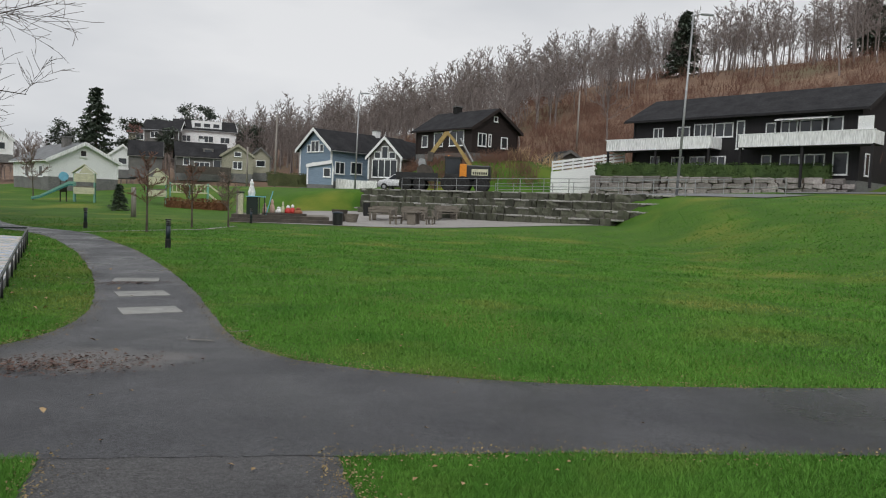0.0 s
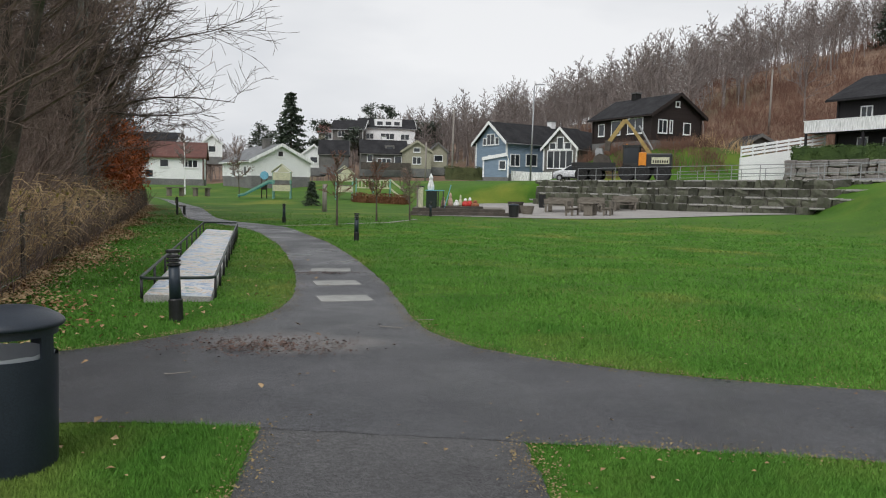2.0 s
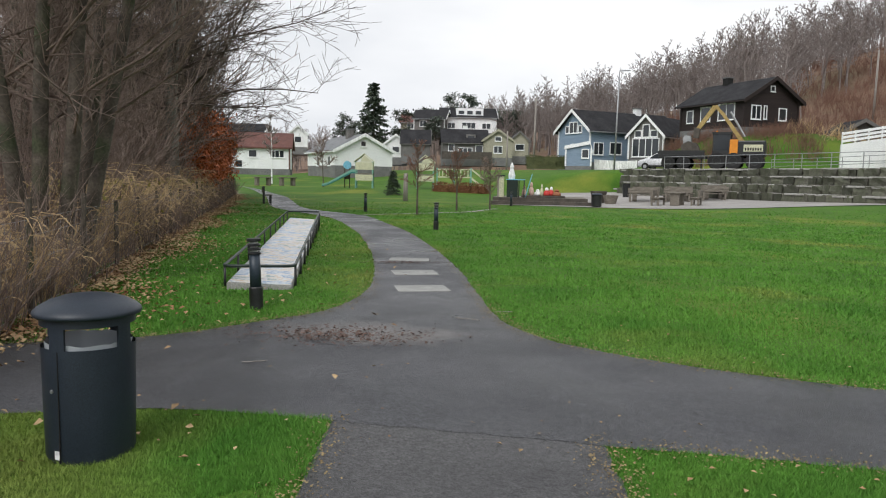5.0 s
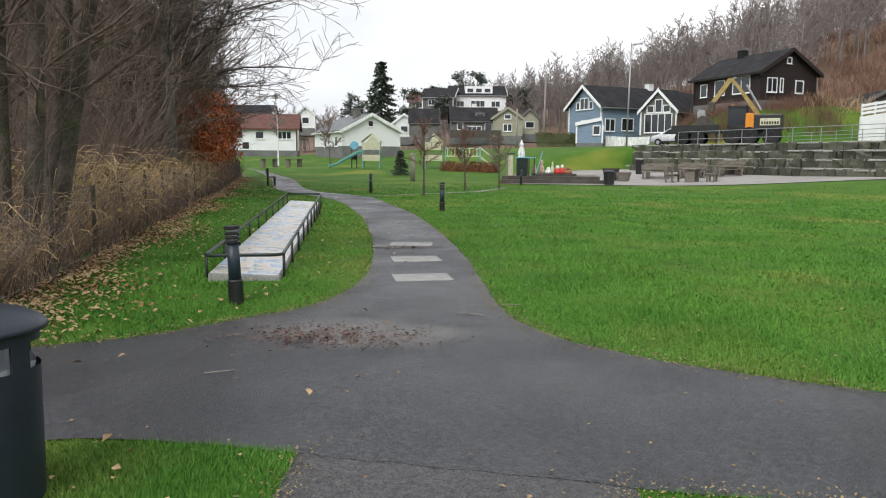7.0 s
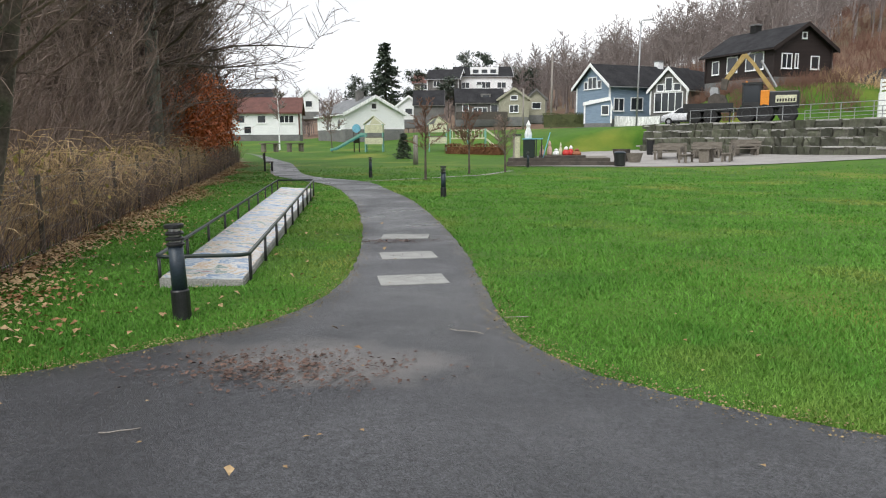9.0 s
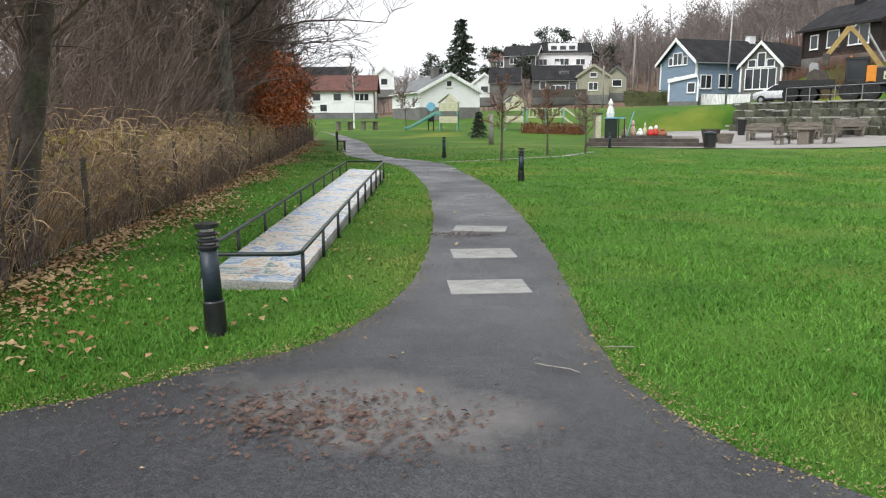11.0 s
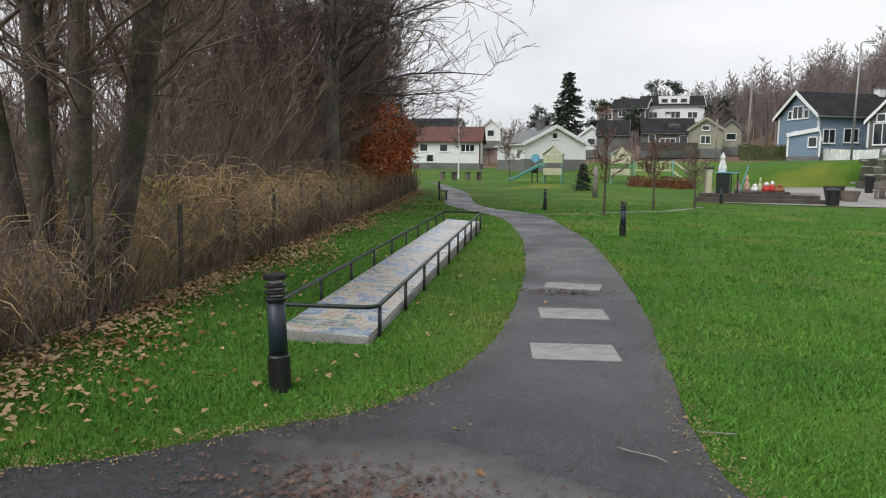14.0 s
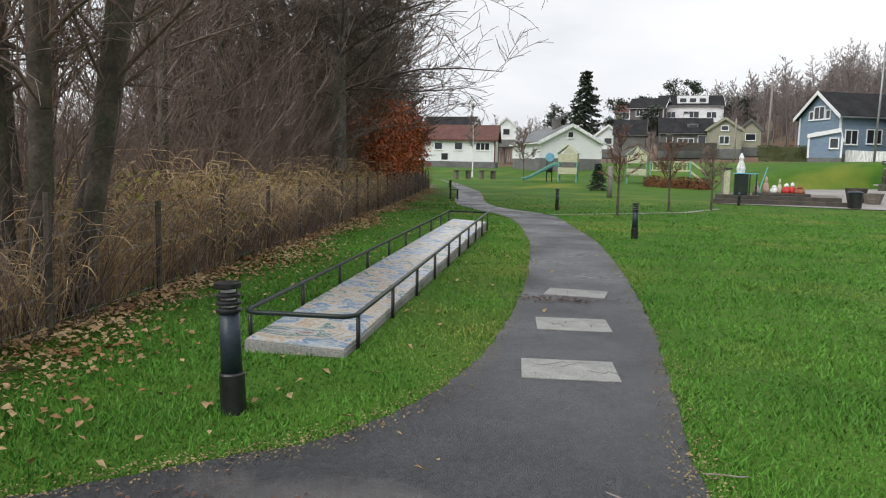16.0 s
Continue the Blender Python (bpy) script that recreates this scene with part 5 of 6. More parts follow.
# ---- wire fence on the bank ----
def wire_fence():
    fe = empty("wire_fence", Matrix(), label="old wire mesh fence on grey wooden posts, overgrown with reeds", category="fence")
    rs = random.Random(9)
    n = 22
    tops = []
    for i in range(n):
        x, y = bank(-1 + i * 2.1, -0.55)
        z = hz(x, y)
        lean = rs.gauss(0, 0.03)
        part("post", tube([(x, y, z - 0.2), (x + lean, y, z + rs.uniform(1.05, 1.25))], 0.033, 7), BARK, fe)
        tops.append((x, y, z))
    for h in (0.12, 0.35, 0.6, 0.85, 1.02):
        part("wire", tube([(x, y, z + h + rs.gauss(0, 0.008)) for x, y, z in tops], 0.002, 4), GALV, fe)
    segs = []
    for i in range(n - 1):
        for k in range(14):
            a = (k + 0.5) / 14
            x, y = tops[i][0] + (tops[i + 1][0] - tops[i][0]) * a, tops[i][1] + (tops[i + 1][1] - tops[i][1]) * a
            segs.append((x, y, hz(x, y) + 0.1, x, y, hz(x, y) + 1.02, 0.0012, 0.0012))
    v, f = bars(segs, 3)
    ob = new("mesh", big_mesh("mesh", v, f, GALV))
    ob.parent = fe


wire_fence()

# stream behind the fence
water = bpy.data.materials.new("still_water")
water.use_nodes = True
wb = water.node_tree.nodes["Principled BSDF"]
wb.inputs["Base Color"].default_value, wb.inputs["Roughness"].default_value = (0.02, 0.022, 0.02, 1), 0.08
bm = bmesh.new()
bm.faces.new([bm.verts.new((*bank(q, f), -0.52)) for q, f in ((-20, 2.0), (24, 2.0), (24, 10.6), (-20, 10.6))])
tagged(part("water", bm, water), "still grey stream water behind the reeds", "stream", kind="structure")


# ---- vehicles ----
def wheel(parent, x, y, r, w, rim=GALV):
    m = pose(x, y, r, 90, 0, 0)
    t = part("wheel", lathe([(r * 0.55, -w / 2), (r * 0.93, -w / 2), (r, -w * 0.32), (r, w * 0.32), (r * 0.93, w / 2), (r * 0.55, w / 2)], 24), RUBBER, parent)
    t.matrix_basis = m
    part("rim", lathe([(r * 0.5, -w * 0.52), (r * 0.56, -w * 0.4), (r * 0.56, w * 0.4), (r * 0.5, w * 0.52), (r * 0.2, w * 0.46)], 16), rim, t)


def excavator(m):
    e = empty("wheeled_excavator", m, label="black and orange wheeled excavator parked on the road, arm raised", category="excavator")
    for x in (0.15, 1.15, 2.45):
        for y in (-0.95, 0.95):
            wheel(e, x, y, 0.56, 0.42, IRON)
    part("chassis", boxes((-0.3, -0.7, 0.5, 2.9, 0.7, 0.85), bevel=0.04), IRON, e)
    part("body", boxes((1.35, -1.1, 0.88, 3.05, 1.1, 1.88), bevel=0.07), IRON, e)
    part("side_panel", boxes((0.9, -1.13, 0.95, 1.4, -0.2, 1.95), bevel=0.04), ORANGE, e, "orange engine panel")
    plate = part("name_plate", boxes((1.75, -1.13, 1.18, 2.9, -1.105, 1.62)), PALECREAM, e, "cream plate with dark lettering bars")
    for k in range(7):
        part("letter_bar", boxes((1.83 + 0.15 * k, -1.14, 1.24, 1.92 + 0.15 * k, -1.131, 1.42)), DARK, plate)
    cab = part("cab", boxes((-0.15, -1.05, 0.9, 0.95, -0.95, 1.25), (-0.15, -1.05, 0.9, -0.07, -0.97, 2.35), (0.87, -1.05, 0.9, 0.95, -0.97, 2.35), (-0.15, -0.1, 0.9, -0.07, -0.02, 2.35), (0.87, -0.1, 0.9, 0.95, -0.02, 2.35), (-0.2, -1.1, 2.32, 1.0, 0.05, 2.44), (-0.1, -0.2, 0.9, 0.9, -0.05, 1.3)), IRON, e)
    part("cab_window", boxes((-0.09, -1.0, 1.25, 0.89, -0.98, 2.32), (-0.1, -0.98, 1.25, -0.08, -0.06, 2.32)), GLASS, cab)
    part("beacon", lathe([(0.07, 2.44), (0.06, 2.56), (0.03, 2.6)], 10), ORANGE, cab)
    arm = part("boom", prism([(1.4, 1.9), (1.72, 1.9), (0.38, 3.75), (-0.12, 4.32), (-0.32, 4.2), (0.2, 3.65)], 0.1, 0.45), MACHINEYEL, e)
    part("ram", tube([(1.7, 0.28, 2.2), (0.75, 0.28, 3.85)], 0.07, 8), GALV, arm)
    st = part("stick", prism([(-0.35, 4.3), (-0.05, 4.2), (-1.15, 2.65), (-1.4, 2.75)], 0.13, 0.42), MACHINEYEL, e)
    part("linkage", prism([(-1.5, 2.85), (-1.1, 2.75), (-1.2, 2.1), (-1.55, 2.15)], 0.1, 0.45), DECKWOOD, st)
    part("ram", tube([(0.1, 0.28, 4.35), (-1.0, 0.28, 3.2)], 0.05, 8), GALV, st)
    return e


excavator(pose(1.05, 57.9, hz(1.05, 57.9) + 0.05, 0, 0, -6) @ Matrix.Scale(1.12, 4))


def trailer(m):
    t = empty("flatbed_trailer", m, label="black flatbed trailer parked on the road with a bucket on it", category="trailer")
    part("bed", boxes((-1.5, -1.1, 0.75, 1.5, 1.1, 0.98), bevel=0.03), IRON, t)
    part("side_board", boxes((-1.5, -1.13, 0.98, 1.5, -1.08, 1.28)), IRON, t)
    part("end_board", boxes((-1.55, -1.1, 0.98, -1.5, 1.1, 1.25)), IRON, t)
    for x in (-0.85, 0.15):
        for y in (-0.95, 0.95):
            wheel(t, x, y, 0.46, 0.3, IRON)
    part("drawbar", prism([(1.5, 0.75), (1.5, 0.9), (2.4, 0.6), (2.4, 0.5)], -0.08, 0.08), IRON, t)
    part("jack", boxes((1.25, -0.9, 0.05, 1.35, -0.8, 0.8)), IRON, t)
    return t


trailer(pose(-1.3, 59.0, hz(-1.3, 59.0) + 0.05, 0, 0, -6) @ Matrix.Scale(1.12, 4))


def bucket(m):
    b = empty("digger_bucket", m, label="dark steel digger grab resting on the trailer", category="bucket")
    part("shell", prism([(-0.55, 0), (0.5, 0), (0.65, 0.35), (0.45, 0.8), (-0.1, 0.95), (-0.5, 0.7)], -0.5, 0.5), DECKWOOD, b)
    part("hood", prism([(-0.4, 0.75), (0.1, 0.9), (0.05, 1.3), (-0.35, 1.35), (-0.45, 1.1)], -0.35, 0.35), GALV, b, "pale steel hood")
    return b


bucket(pose(-0.85, 58.9, hz(-1.3, 59.0) + 1.16, 0, 0, -6) @ Matrix.Scale(1.12, 4))


def parked_car(m):
    c = empty("parked_car", m, label="white compact car parked on the road with dark windows", category="car")
    carpaint = mat("white_car_paint", (0.72, 0.73, 0.75), (0.78, 0.79, 0.8), 1, 0.25, 0, 10)
    prof = [(-2.05, 0.32), (2.0, 0.30), (2.1, 0.55), (2.02, 0.88), (1.1, 1.02), (0.45, 1.48), (-0.6, 1.6), (-1.55, 1.52), (-2.0, 1.05), (-2.12, 0.75)]
    bm = prism(prof, -0.86, 0.86)
    bmesh.ops.bevel(bm, geom=list(bm.edges), offset=0.09, segments=3, affect="EDGES")
    body = part("body", bm, carpaint, c, smooth=True)
    for s in (-1, 1):
        y0, y1 = (0.862, 0.872) if s > 0 else (-0.872, -0.862)
        part("side_window", prism([(0.95, 1.02), (0.42, 1.42), (-0.35, 1.5), (-0.35, 1.02)], y0, y1), GLASS, c)
        part("side_window", prism([(-0.45, 1.02), (-0.45, 1.5), (-1.35, 1.44), (-1.6, 1.1)], y0, y1), GLASS, c)
        part("tail_light", prism([(-1.72, 1.1), (-2.02, 1.02), (-2.08, 0.86), (-1.85, 0.9)], y0, y1 + 0.004 * s), REDPAINT, c, "red tail light")
        part("sill_trim", boxes((-1.2, min(y0, y1), 0.3, 1.1, max(y0, y1), 0.42)), RUBBER, c)
    part("rear_window", prism([(-1.60, 1.46), (-1.93, 1.12), (-1.97, 1.13), (-1.64, 1.48)], -0.66, 0.66), GLASS, c)
    part("windscreen", prism([(1.08, 1.05), (0.5, 1.46), (0.54, 1.48), (1.12, 1.07)], -0.66, 0.66), GLASS, c)
    part("bumper", boxes((-2.16, -0.75, 0.36, -2.05, 0.75, 0.62), bevel=0.03), RUBBER, c)
    part("number_plate", boxes((-2.175, -0.26, 0.66, -2.12, 0.26, 0.77)), WHITE, c)
    for x in (-1.3, 1.35):
        for y in (-0.8, 0.8):
            wheel(c, x, y, 0.33, 0.2)
    return c


parked_car(pose(-3.20, 68.02, hz(-3.20, 68.02) + 0.045, 0, 0, 160))


# ---- white access ramp, stone wall and hedges by the long house ----
def access_ramp():
    r = empty("access_ramp", pose(10.4, 64.6, 3.0, 0, 0, 8), label="white concrete access ramp with white boarded railing", category="ramp")
    part("wall", prism([(0, -0.2), (6.8, -0.2), (6.8, 2.9), (0, 1.75)], 0, 0.25), WHITE, r)
    for k in range(3):
        z = 1.88 + 0.3 * k
        part("rail_board", prism([(0, z), (6.8, z + 1.15), (6.8, z + 1.35), (0, z + 0.2)], -0.06, 0.0), WHITE, r)
    for k in range(8):
        x = 0.06 + 0.95 * k
        part("post", boxes((x - 0.05, 0.003, 1.6 + 0.169 * x, x + 0.05, 0.1, 2.72 + 0.169 * x)), WHITE, r)


access_ramp()


def stone_wall():
    w = empty("stone_wall", Matrix(), label="rough pinkish-grey stone retaining wall under the hedge", category="retaining wall", kind="structure")
    rs = random.Random(31)
    a, b = Vector((13.4, 62.0)), Vector((29.4, 51.6))
    L = (b - a).length
    d = (b - a) / L
    ang = math.degrees(math.atan2(d.y, d.x))
    for k in range(3):
        u = 0.0
        while u < L:
            wd = rs.uniform(0.45, 1.4)
            p = a + d * (u + wd / 2)
            z0 = hz(p.x, p.y) - 0.2
            hgt = (4.45 - z0) / 3
            bm = boxes((-wd / 2 + 0.02, -0.25 + rs.uniform(-0.06, 0.06), 0.01, wd / 2 - 0.02, 0.25, hgt - 0.02))
            for v in bm.verts:
                v.co += Vector((rs.uniform(-0.1, 0.1), rs.uniform(-0.05, 0.05), rs.uniform(-0.09, 0.09)))
            bmesh.ops.bevel(bm, geom=list(bm.edges), offset=0.05, segments=1, affect="EDGES")
            ob = part("stone", bm, WALLSTONE, w)
            ob.matrix_basis = pose(p.x, p.y, z0 + hgt * k, 0, 0, ang)
            u += wd
    # soil held behind the wall
    bm = bmesh.new()
    n = Vector((-d.y, d.x))
    q = [a + n * 0.15, b + n * 0.15, b + n * 2.6, a + n * 2.6]
    lo = [bm.verts.new((p.x, p.y, 3.0)) for p in q]
    hi = [bm.verts.new((p.x, p.y, 4.40)) for p in q]
    bm.faces.new(hi)
    for i in range(4):
        bm.faces.new((lo[i], lo[(i + 1) % 4], hi[(i + 1) % 4], hi[i]))
    part("soil", bm, UNDERGROWTH, w)


stone_wall()


def leafy_hedge(a, b, depth, z0, h, label, material=HEDGE, leaf=0.11, dens=260, seed=1):
    a, b = Vector(a), Vector(b)
    L = (b - a).length
    ang = math.atan2(b.y - a.y, b.x - a.x)
    t = empty("hedge", pose(a.x, a.y, z0, 0, 0, math.degrees(ang)), label=label, category="hedge")
    rs = random.Random(seed)
    bm = boxes((0.1, 0.1, -0.2, L - 0.1, depth - 0.1, h - 0.12))
    part("core", bm, material, t)

    def place(r):
        k = r.random()
        x, y, z = r.uniform(0, L), r.uniform(0, depth), r.uniform(0, h)
        if k < 0.5:
            y = r.gauss(0.03, 0.04)
        elif k < 0.85:
            z = h + r.gauss(-0.03, 0.05)
        elif k < 0.93:
            x = r.gauss(0, 0.05)
        else:
            x = L + r.gauss(0, 0.05)
        return (x, y + 0.05 * math.sin(x * 3), z + 0.05 * math.sin(x * 2.3 + y))
    v, f = leaf_soup(rs, int(L * dens), place, leaf, 0.8)
    ob = new("leaves", big_mesh("leaves", v, f, material))
    ob.parent = t


leafy_hedge((13.8, 62.2), (28.9, 52.4), 1.0, 4.4, 1.15, "long clipped dark green hedge on the stone wall", seed=2)
leafy_hedge((-18.3, 78.6), (-13.9, 79.2), 1.2, 2.9, 1.25, "clipped olive-green hedge beside the blue house", mat("olive_hedge", (0.06, 0.075, 0.025), (0.10, 0.11, 0.04), 1.5, 0.7, 0, 12), seed=3)
leafy_hedge((-18.9, 50.6), (-14.3, 49.2), 0.9, hz(-17, 50), 0.65, "low rust-brown leafy hedge beside the deck", mat("rust_hedge", (0.14, 0.055, 0.025), (0.22, 0.11, 0.05), 1.5, 0.8, 0, 12), seed=4)
leafy_hedge((33.0, 50.0), (35.0, 48.4), 1.2, hz(33.5, 49.3), 1.2, "golden-leaved round shrub by the driveway", mat("golden_leaves", (0.30, 0.18, 0.03), (0.42, 0.26, 0.05), 2, 0.7, 0, 12), seed=5)

bm = bmesh.new()
bm.faces.new([bm.verts.new((x, y, hz(x, y) + 0.05)) for x, y in ((23, 48.5), (34, 43.5), (37, 47), (30.2, 51.2), (26, 51.5))])
tagged(part("driveway", bm, ROAD), "grey asphalt driveway up to the long house", "driveway", kind="structure")

# reddish garden shrubs below the brown house
rs = random.Random(44)
places = []
for i in range(60):
    x, y = rs.uniform(-2.5, 9.5), rs.uniform(68.0, 71.0)
    if y > 69.5 and 1.5 < x < 6:
        y -= 1.5
    places.append((x, y, hz(x, y), rs.uniform(0, 6.28), rs.uniform(0.5, 0.95)))
for i in range(110):
    k, off = rs.random(), rs.uniform(0.6, 2.6)
    if i % 2:
        x, y = 3.45 + 0.755 * 6.5 * k + 0.656 * off, 71.9 + 0.656 * 6.5 * k - 0.755 * off
    else:
        x, y = 3.45 - 0.656 * 8.6 * k - 0.755 * off, 71.9 + 0.755 * 8.6 * k - 0.656 * off
    places.append((x, y, hz(x, y), rs.uniform(0, 6.28), rs.uniform(0.35, 0.7)))
stuff_copies("garden_shrubs", hill_shrub, places, TWIGRED, "reddish leafless garden shrubs below the brown house", "shrubs")
places = [(10.5 + rs.uniform(-3, 4), 73.5 + rs.uniform(-2, 3), 0, rs.uniform(0, 6), rs.uniform(0.5, 0.9)) for i in range(14)]
places = [(x, y, hz(x, y), a, k) for x, y, z, a, k in places]
stuff_copies("shed_shrubs", hill_shrub, places, REED, "tan leafless shrubs round the small shed", "shrubs")


def white_fence():
    f = empty("board_fence", Matrix(), label="white vertical board fence in front of the blue house", category="fence")
    for i in range(36):
        k = i / 35
        x, y = -10.6 + 4.2 * k, 77.4 + 0.9 * k
        z = hz(x, y)
        part("board", boxes((x - 0.055, y - 0.012, z, x + 0.055, y + 0.012, z + 1.3 - 0.25 * k)), DIRTYWHITE, f)
    part("rail", tube([(-10.7, 77.43, hz(-10.6, 77.4) + 1.0), (-6.3, 78.33, hz(-6.4, 78.3) + 0.85)], 0.03, 4), DIRTYWHITE, f)


white_fence()


# ---- playground ----
def play_tower(m, slide=True, roof=True):
    t = empty("play_tower", m, label="cream and mint play tower with a little gabled roof", category="play tower")
    for x in (0, 1.35):
        for y in (0, 1.35):
            part("post", boxes((x - 0.05, y - 0.05, -0.1, x + 0.05, y + 0.05, 2.15), bevel=0.01), MINT, t)
    part("deck", boxes((-0.05, -0.05, 1.12, 1.4, 1.4, 1.2)), TIMBER, t)
    for z0, z1 in ((0.62, 1.1), (1.5, 2.1)):
        for s in ((-0.02, -0.07, 1.37, -0.03), (-0.02, 1.38, 1.37, 1.42)):
            part("panel", boxes((s[0], s[1], z0, s[2], s[3], z1)), PALECREAM, t, "cream play panel")
    part("panel", boxes((1.37, 0, 1.5, 1.41, 1.35, 2.1)), PALECREAM, t)
    if roof:
        for s in (0, 1):
            poly = [(-0.15, 2.1), (0.675, 2.75), (0.675, 2.81), (-0.15, 2.16)] if s == 0 else [(1.5, 2.1), (0.675, 2.75), (0.675, 2.81), (1.5, 2.16)]
            part("roof", prism(poly, -0.15, 1.5), PALECREAM, t)
        part("gable_board", prism([(0.35, 2.13), (1.35, 2.13), (0.675, 2.7)], -0.1, -0.06), PALECREAM, t)
    if slide:
        s = part("slide", prism([(-0.05, 1.2), (-0.35, 1.2), (-2.3, 0.18), (-2.75, 0.12), (-2.75, 0.2), (-2.32, 0.28), (-0.35, 1.32), (-0.05, 1.32)], 0.1, 0.62), TEAL, t, "teal slide")
        for y in (0.06, 0.62):
            part("side_rim", prism([(-0.05, 1.3), (-0.35, 1.3), (-2.3, 0.26), (-2.75, 0.2), (-2.75, 0.3), (-2.25, 0.42), (-0.35, 1.5), (-0.05, 1.5)], y, y + 0.04), MINT, s)
        sg = part("sign_disc", lathe([(0.32, -0.03), (0.34, 0), (0.32, 0.03)], 20), SKYBLUE, t, "sky-blue cloud panel")
        sg.matrix_basis = pose(-0.75, 0.9, 1.85, 90, 0, 0)
        part("climbing_frame", boxes((-1.0, 0.85, 0, -0.92, 0.95, 1.6), (-0.6, 0.85, 0, -0.52, 0.95, 1.6), (-1.0, 0.85, 0.7, -0.52, 0.95, 1.2)), DECKWOOD, t)
    return t


pz = hz(-26, 53)
play_tower(pose(-26.35, 52.9, pz, 0, 0, 22))
play_tower(pose(-21.9, 55.2, hz(-21.9, 55.2), 0, 0, 22), slide=False)


def play_bridge(m):
    b = empty("play_bridge", m, label="mint play bridge with railings and a sloping ladder", category="play bridge")
    part("walkway", boxes((0, 0, 0.95, 2.8, 0.9, 1.05)), PALECREAM, b)
    for x in (0, 1.4, 2.8):
        for y in (0, 0.9):
            part("post", boxes((x - 0.045, y - 0.045, -0.1, x + 0.045, y + 0.045, 1.75)), MINT, b)
    for y in (0, 0.9):
        part("rail", boxes((0, y - 0.03, 1.6, 2.8, y + 0.03, 1.68)), PALECREAM, b)
        for k in range(9):
            part("baluster", boxes((0.15 + 0.3 * k, y - 0.015, 1.05, 0.19 + 0.3 * k, y + 0.015, 1.6)), PALECREAM, b)
        part("stringer", prism([(2.8, 1.05), (2.8, 0.9), (4.0, 0.0), (4.15, 0.0)], y - 0.04, y + 0.04), PALECREAM, b)
        part("stair_rail", prism([(2.8, 1.75), (2.8, 1.66), (4.0, 0.75), (4.05, 0.82)], y - 0.03, y + 0.03), PALECREAM, b)
    return b


play_bridge(pose(-20.4, 55.9, hz(-20, 56), 0, 0, 22))


# ---- deck, displays and benches on the plaza ----
def tiered_deck():
    d = empty("tiered_deck", pose(-10.6, 37.6, 0.14, 0, 0, 12), label="low dark timber deck with two stepped edges", category="deck")
    for k, (x0, y0, x1, y1, z) in enumerate(((0, 0, 5.6, 5, 0.2), (0.05, 0.4, 5.2, 5, 0.38))):
        part("edge_beam", boxes((x0, y0, -0.1, x1, y0 + 0.12, z), bevel=0.01), DECKWOOD, d)
        part("edge_beam", boxes((x0, y0 + 0.123, -0.1, x0 + 0.12, y1, z), bevel=0.01), DECKWOOD, d)
        n = 9 if k == 0 else 14
        for j in range(n):
            w = (0.27 if k == 0 else 4.4) / n
            part("plank", boxes((x0 + 0.125, y0 + 0.125 + w * j, z - 0.06, x1, y0 + 0.12 + w * (j + 1) - 0.006, z - 0.004)), TIMBER, d)


tiered_deck()
DM = pose(-10.6, 37.6, 0.52, 0, 0, 12)


def kiosk_post(m):
    k = empty("notice_pillar", m, label="cream notice pillar with a small cap on the deck", category="notice pillar")
    part("body", boxes((-0.17, -0.17, 0, 0.17, 0.17, 1.15), bevel=0.02), PALECREAM, k)
    part("side", boxes((-0.19, -0.19, 0, -0.10, -0.173, 1.15)), POLEWOOD, k)
    part("cap", boxes((-0.24, -0.24, 1.15, 0.24, 0.24, 1.22), bevel=0.02), GREENIRON, k)


kiosk_post(DM @ pose(0.45, 1.2, 0))


def cabinet_stand(m):
    k = empty("display_stand", m, label="dark green display stand with a pale figure on top", category="display stand")
    part("cabinet", boxes((-0.25, -0.25, 0, 0.35, 0.25, 0.95), bevel=0.03), GREENIRON, k)
    part("shelf", boxes((-0.3, -0.3, 0.95, 0.75, 0.3, 1.0)), SKYBLUE, k)
    for x in (0.42, 0.7):
        part("leg", boxes((x - 0.03, -0.28, 0, x + 0.03, -0.22, 0.95)), IRON, k)
    part("ornament", lathe([(0.17, 1.0), (0.2, 1.2), (0.13, 1.45), (0.09, 1.55), (0.12, 1.68), (0.05, 1.85), (0.01, 1.92)], 14), DIRTYWHITE, k, "pale turned ornament")
    part("lantern", lathe([(0.08, 1.0), (0.12, 1.12), (0.12, 1.22), (0.03, 1.3)], 12), WHITE, k)
    part("slanted_board", prism([(0.75, 0), (0.8, 0), (1.15, 1.3), (1.1, 1.3)], -0.1, -0.05), SKYBLUE, k)


cabinet_stand(DM @ pose(1.05, 1.0, 0))


def ornament(m, h, r, material, label):
    o = empty("garden_ornament", m, label=label, category="garden ornament", group="ornaments on the deck")
    part("base", lathe([(r * 0.9, 0), (r, h * 0.2), (r * 0.8, h * 0.5), (r * 0.45, h * 0.62)], 14), material, o, smooth=True)
    part("top", lathe([(r * 0.4, h * 0.6), (r * 0.55, h * 0.72), (r * 0.5, h * 0.85), (r * 0.15, h)], 14), WHITE if material is REDPAINT else material, o, smooth=True)


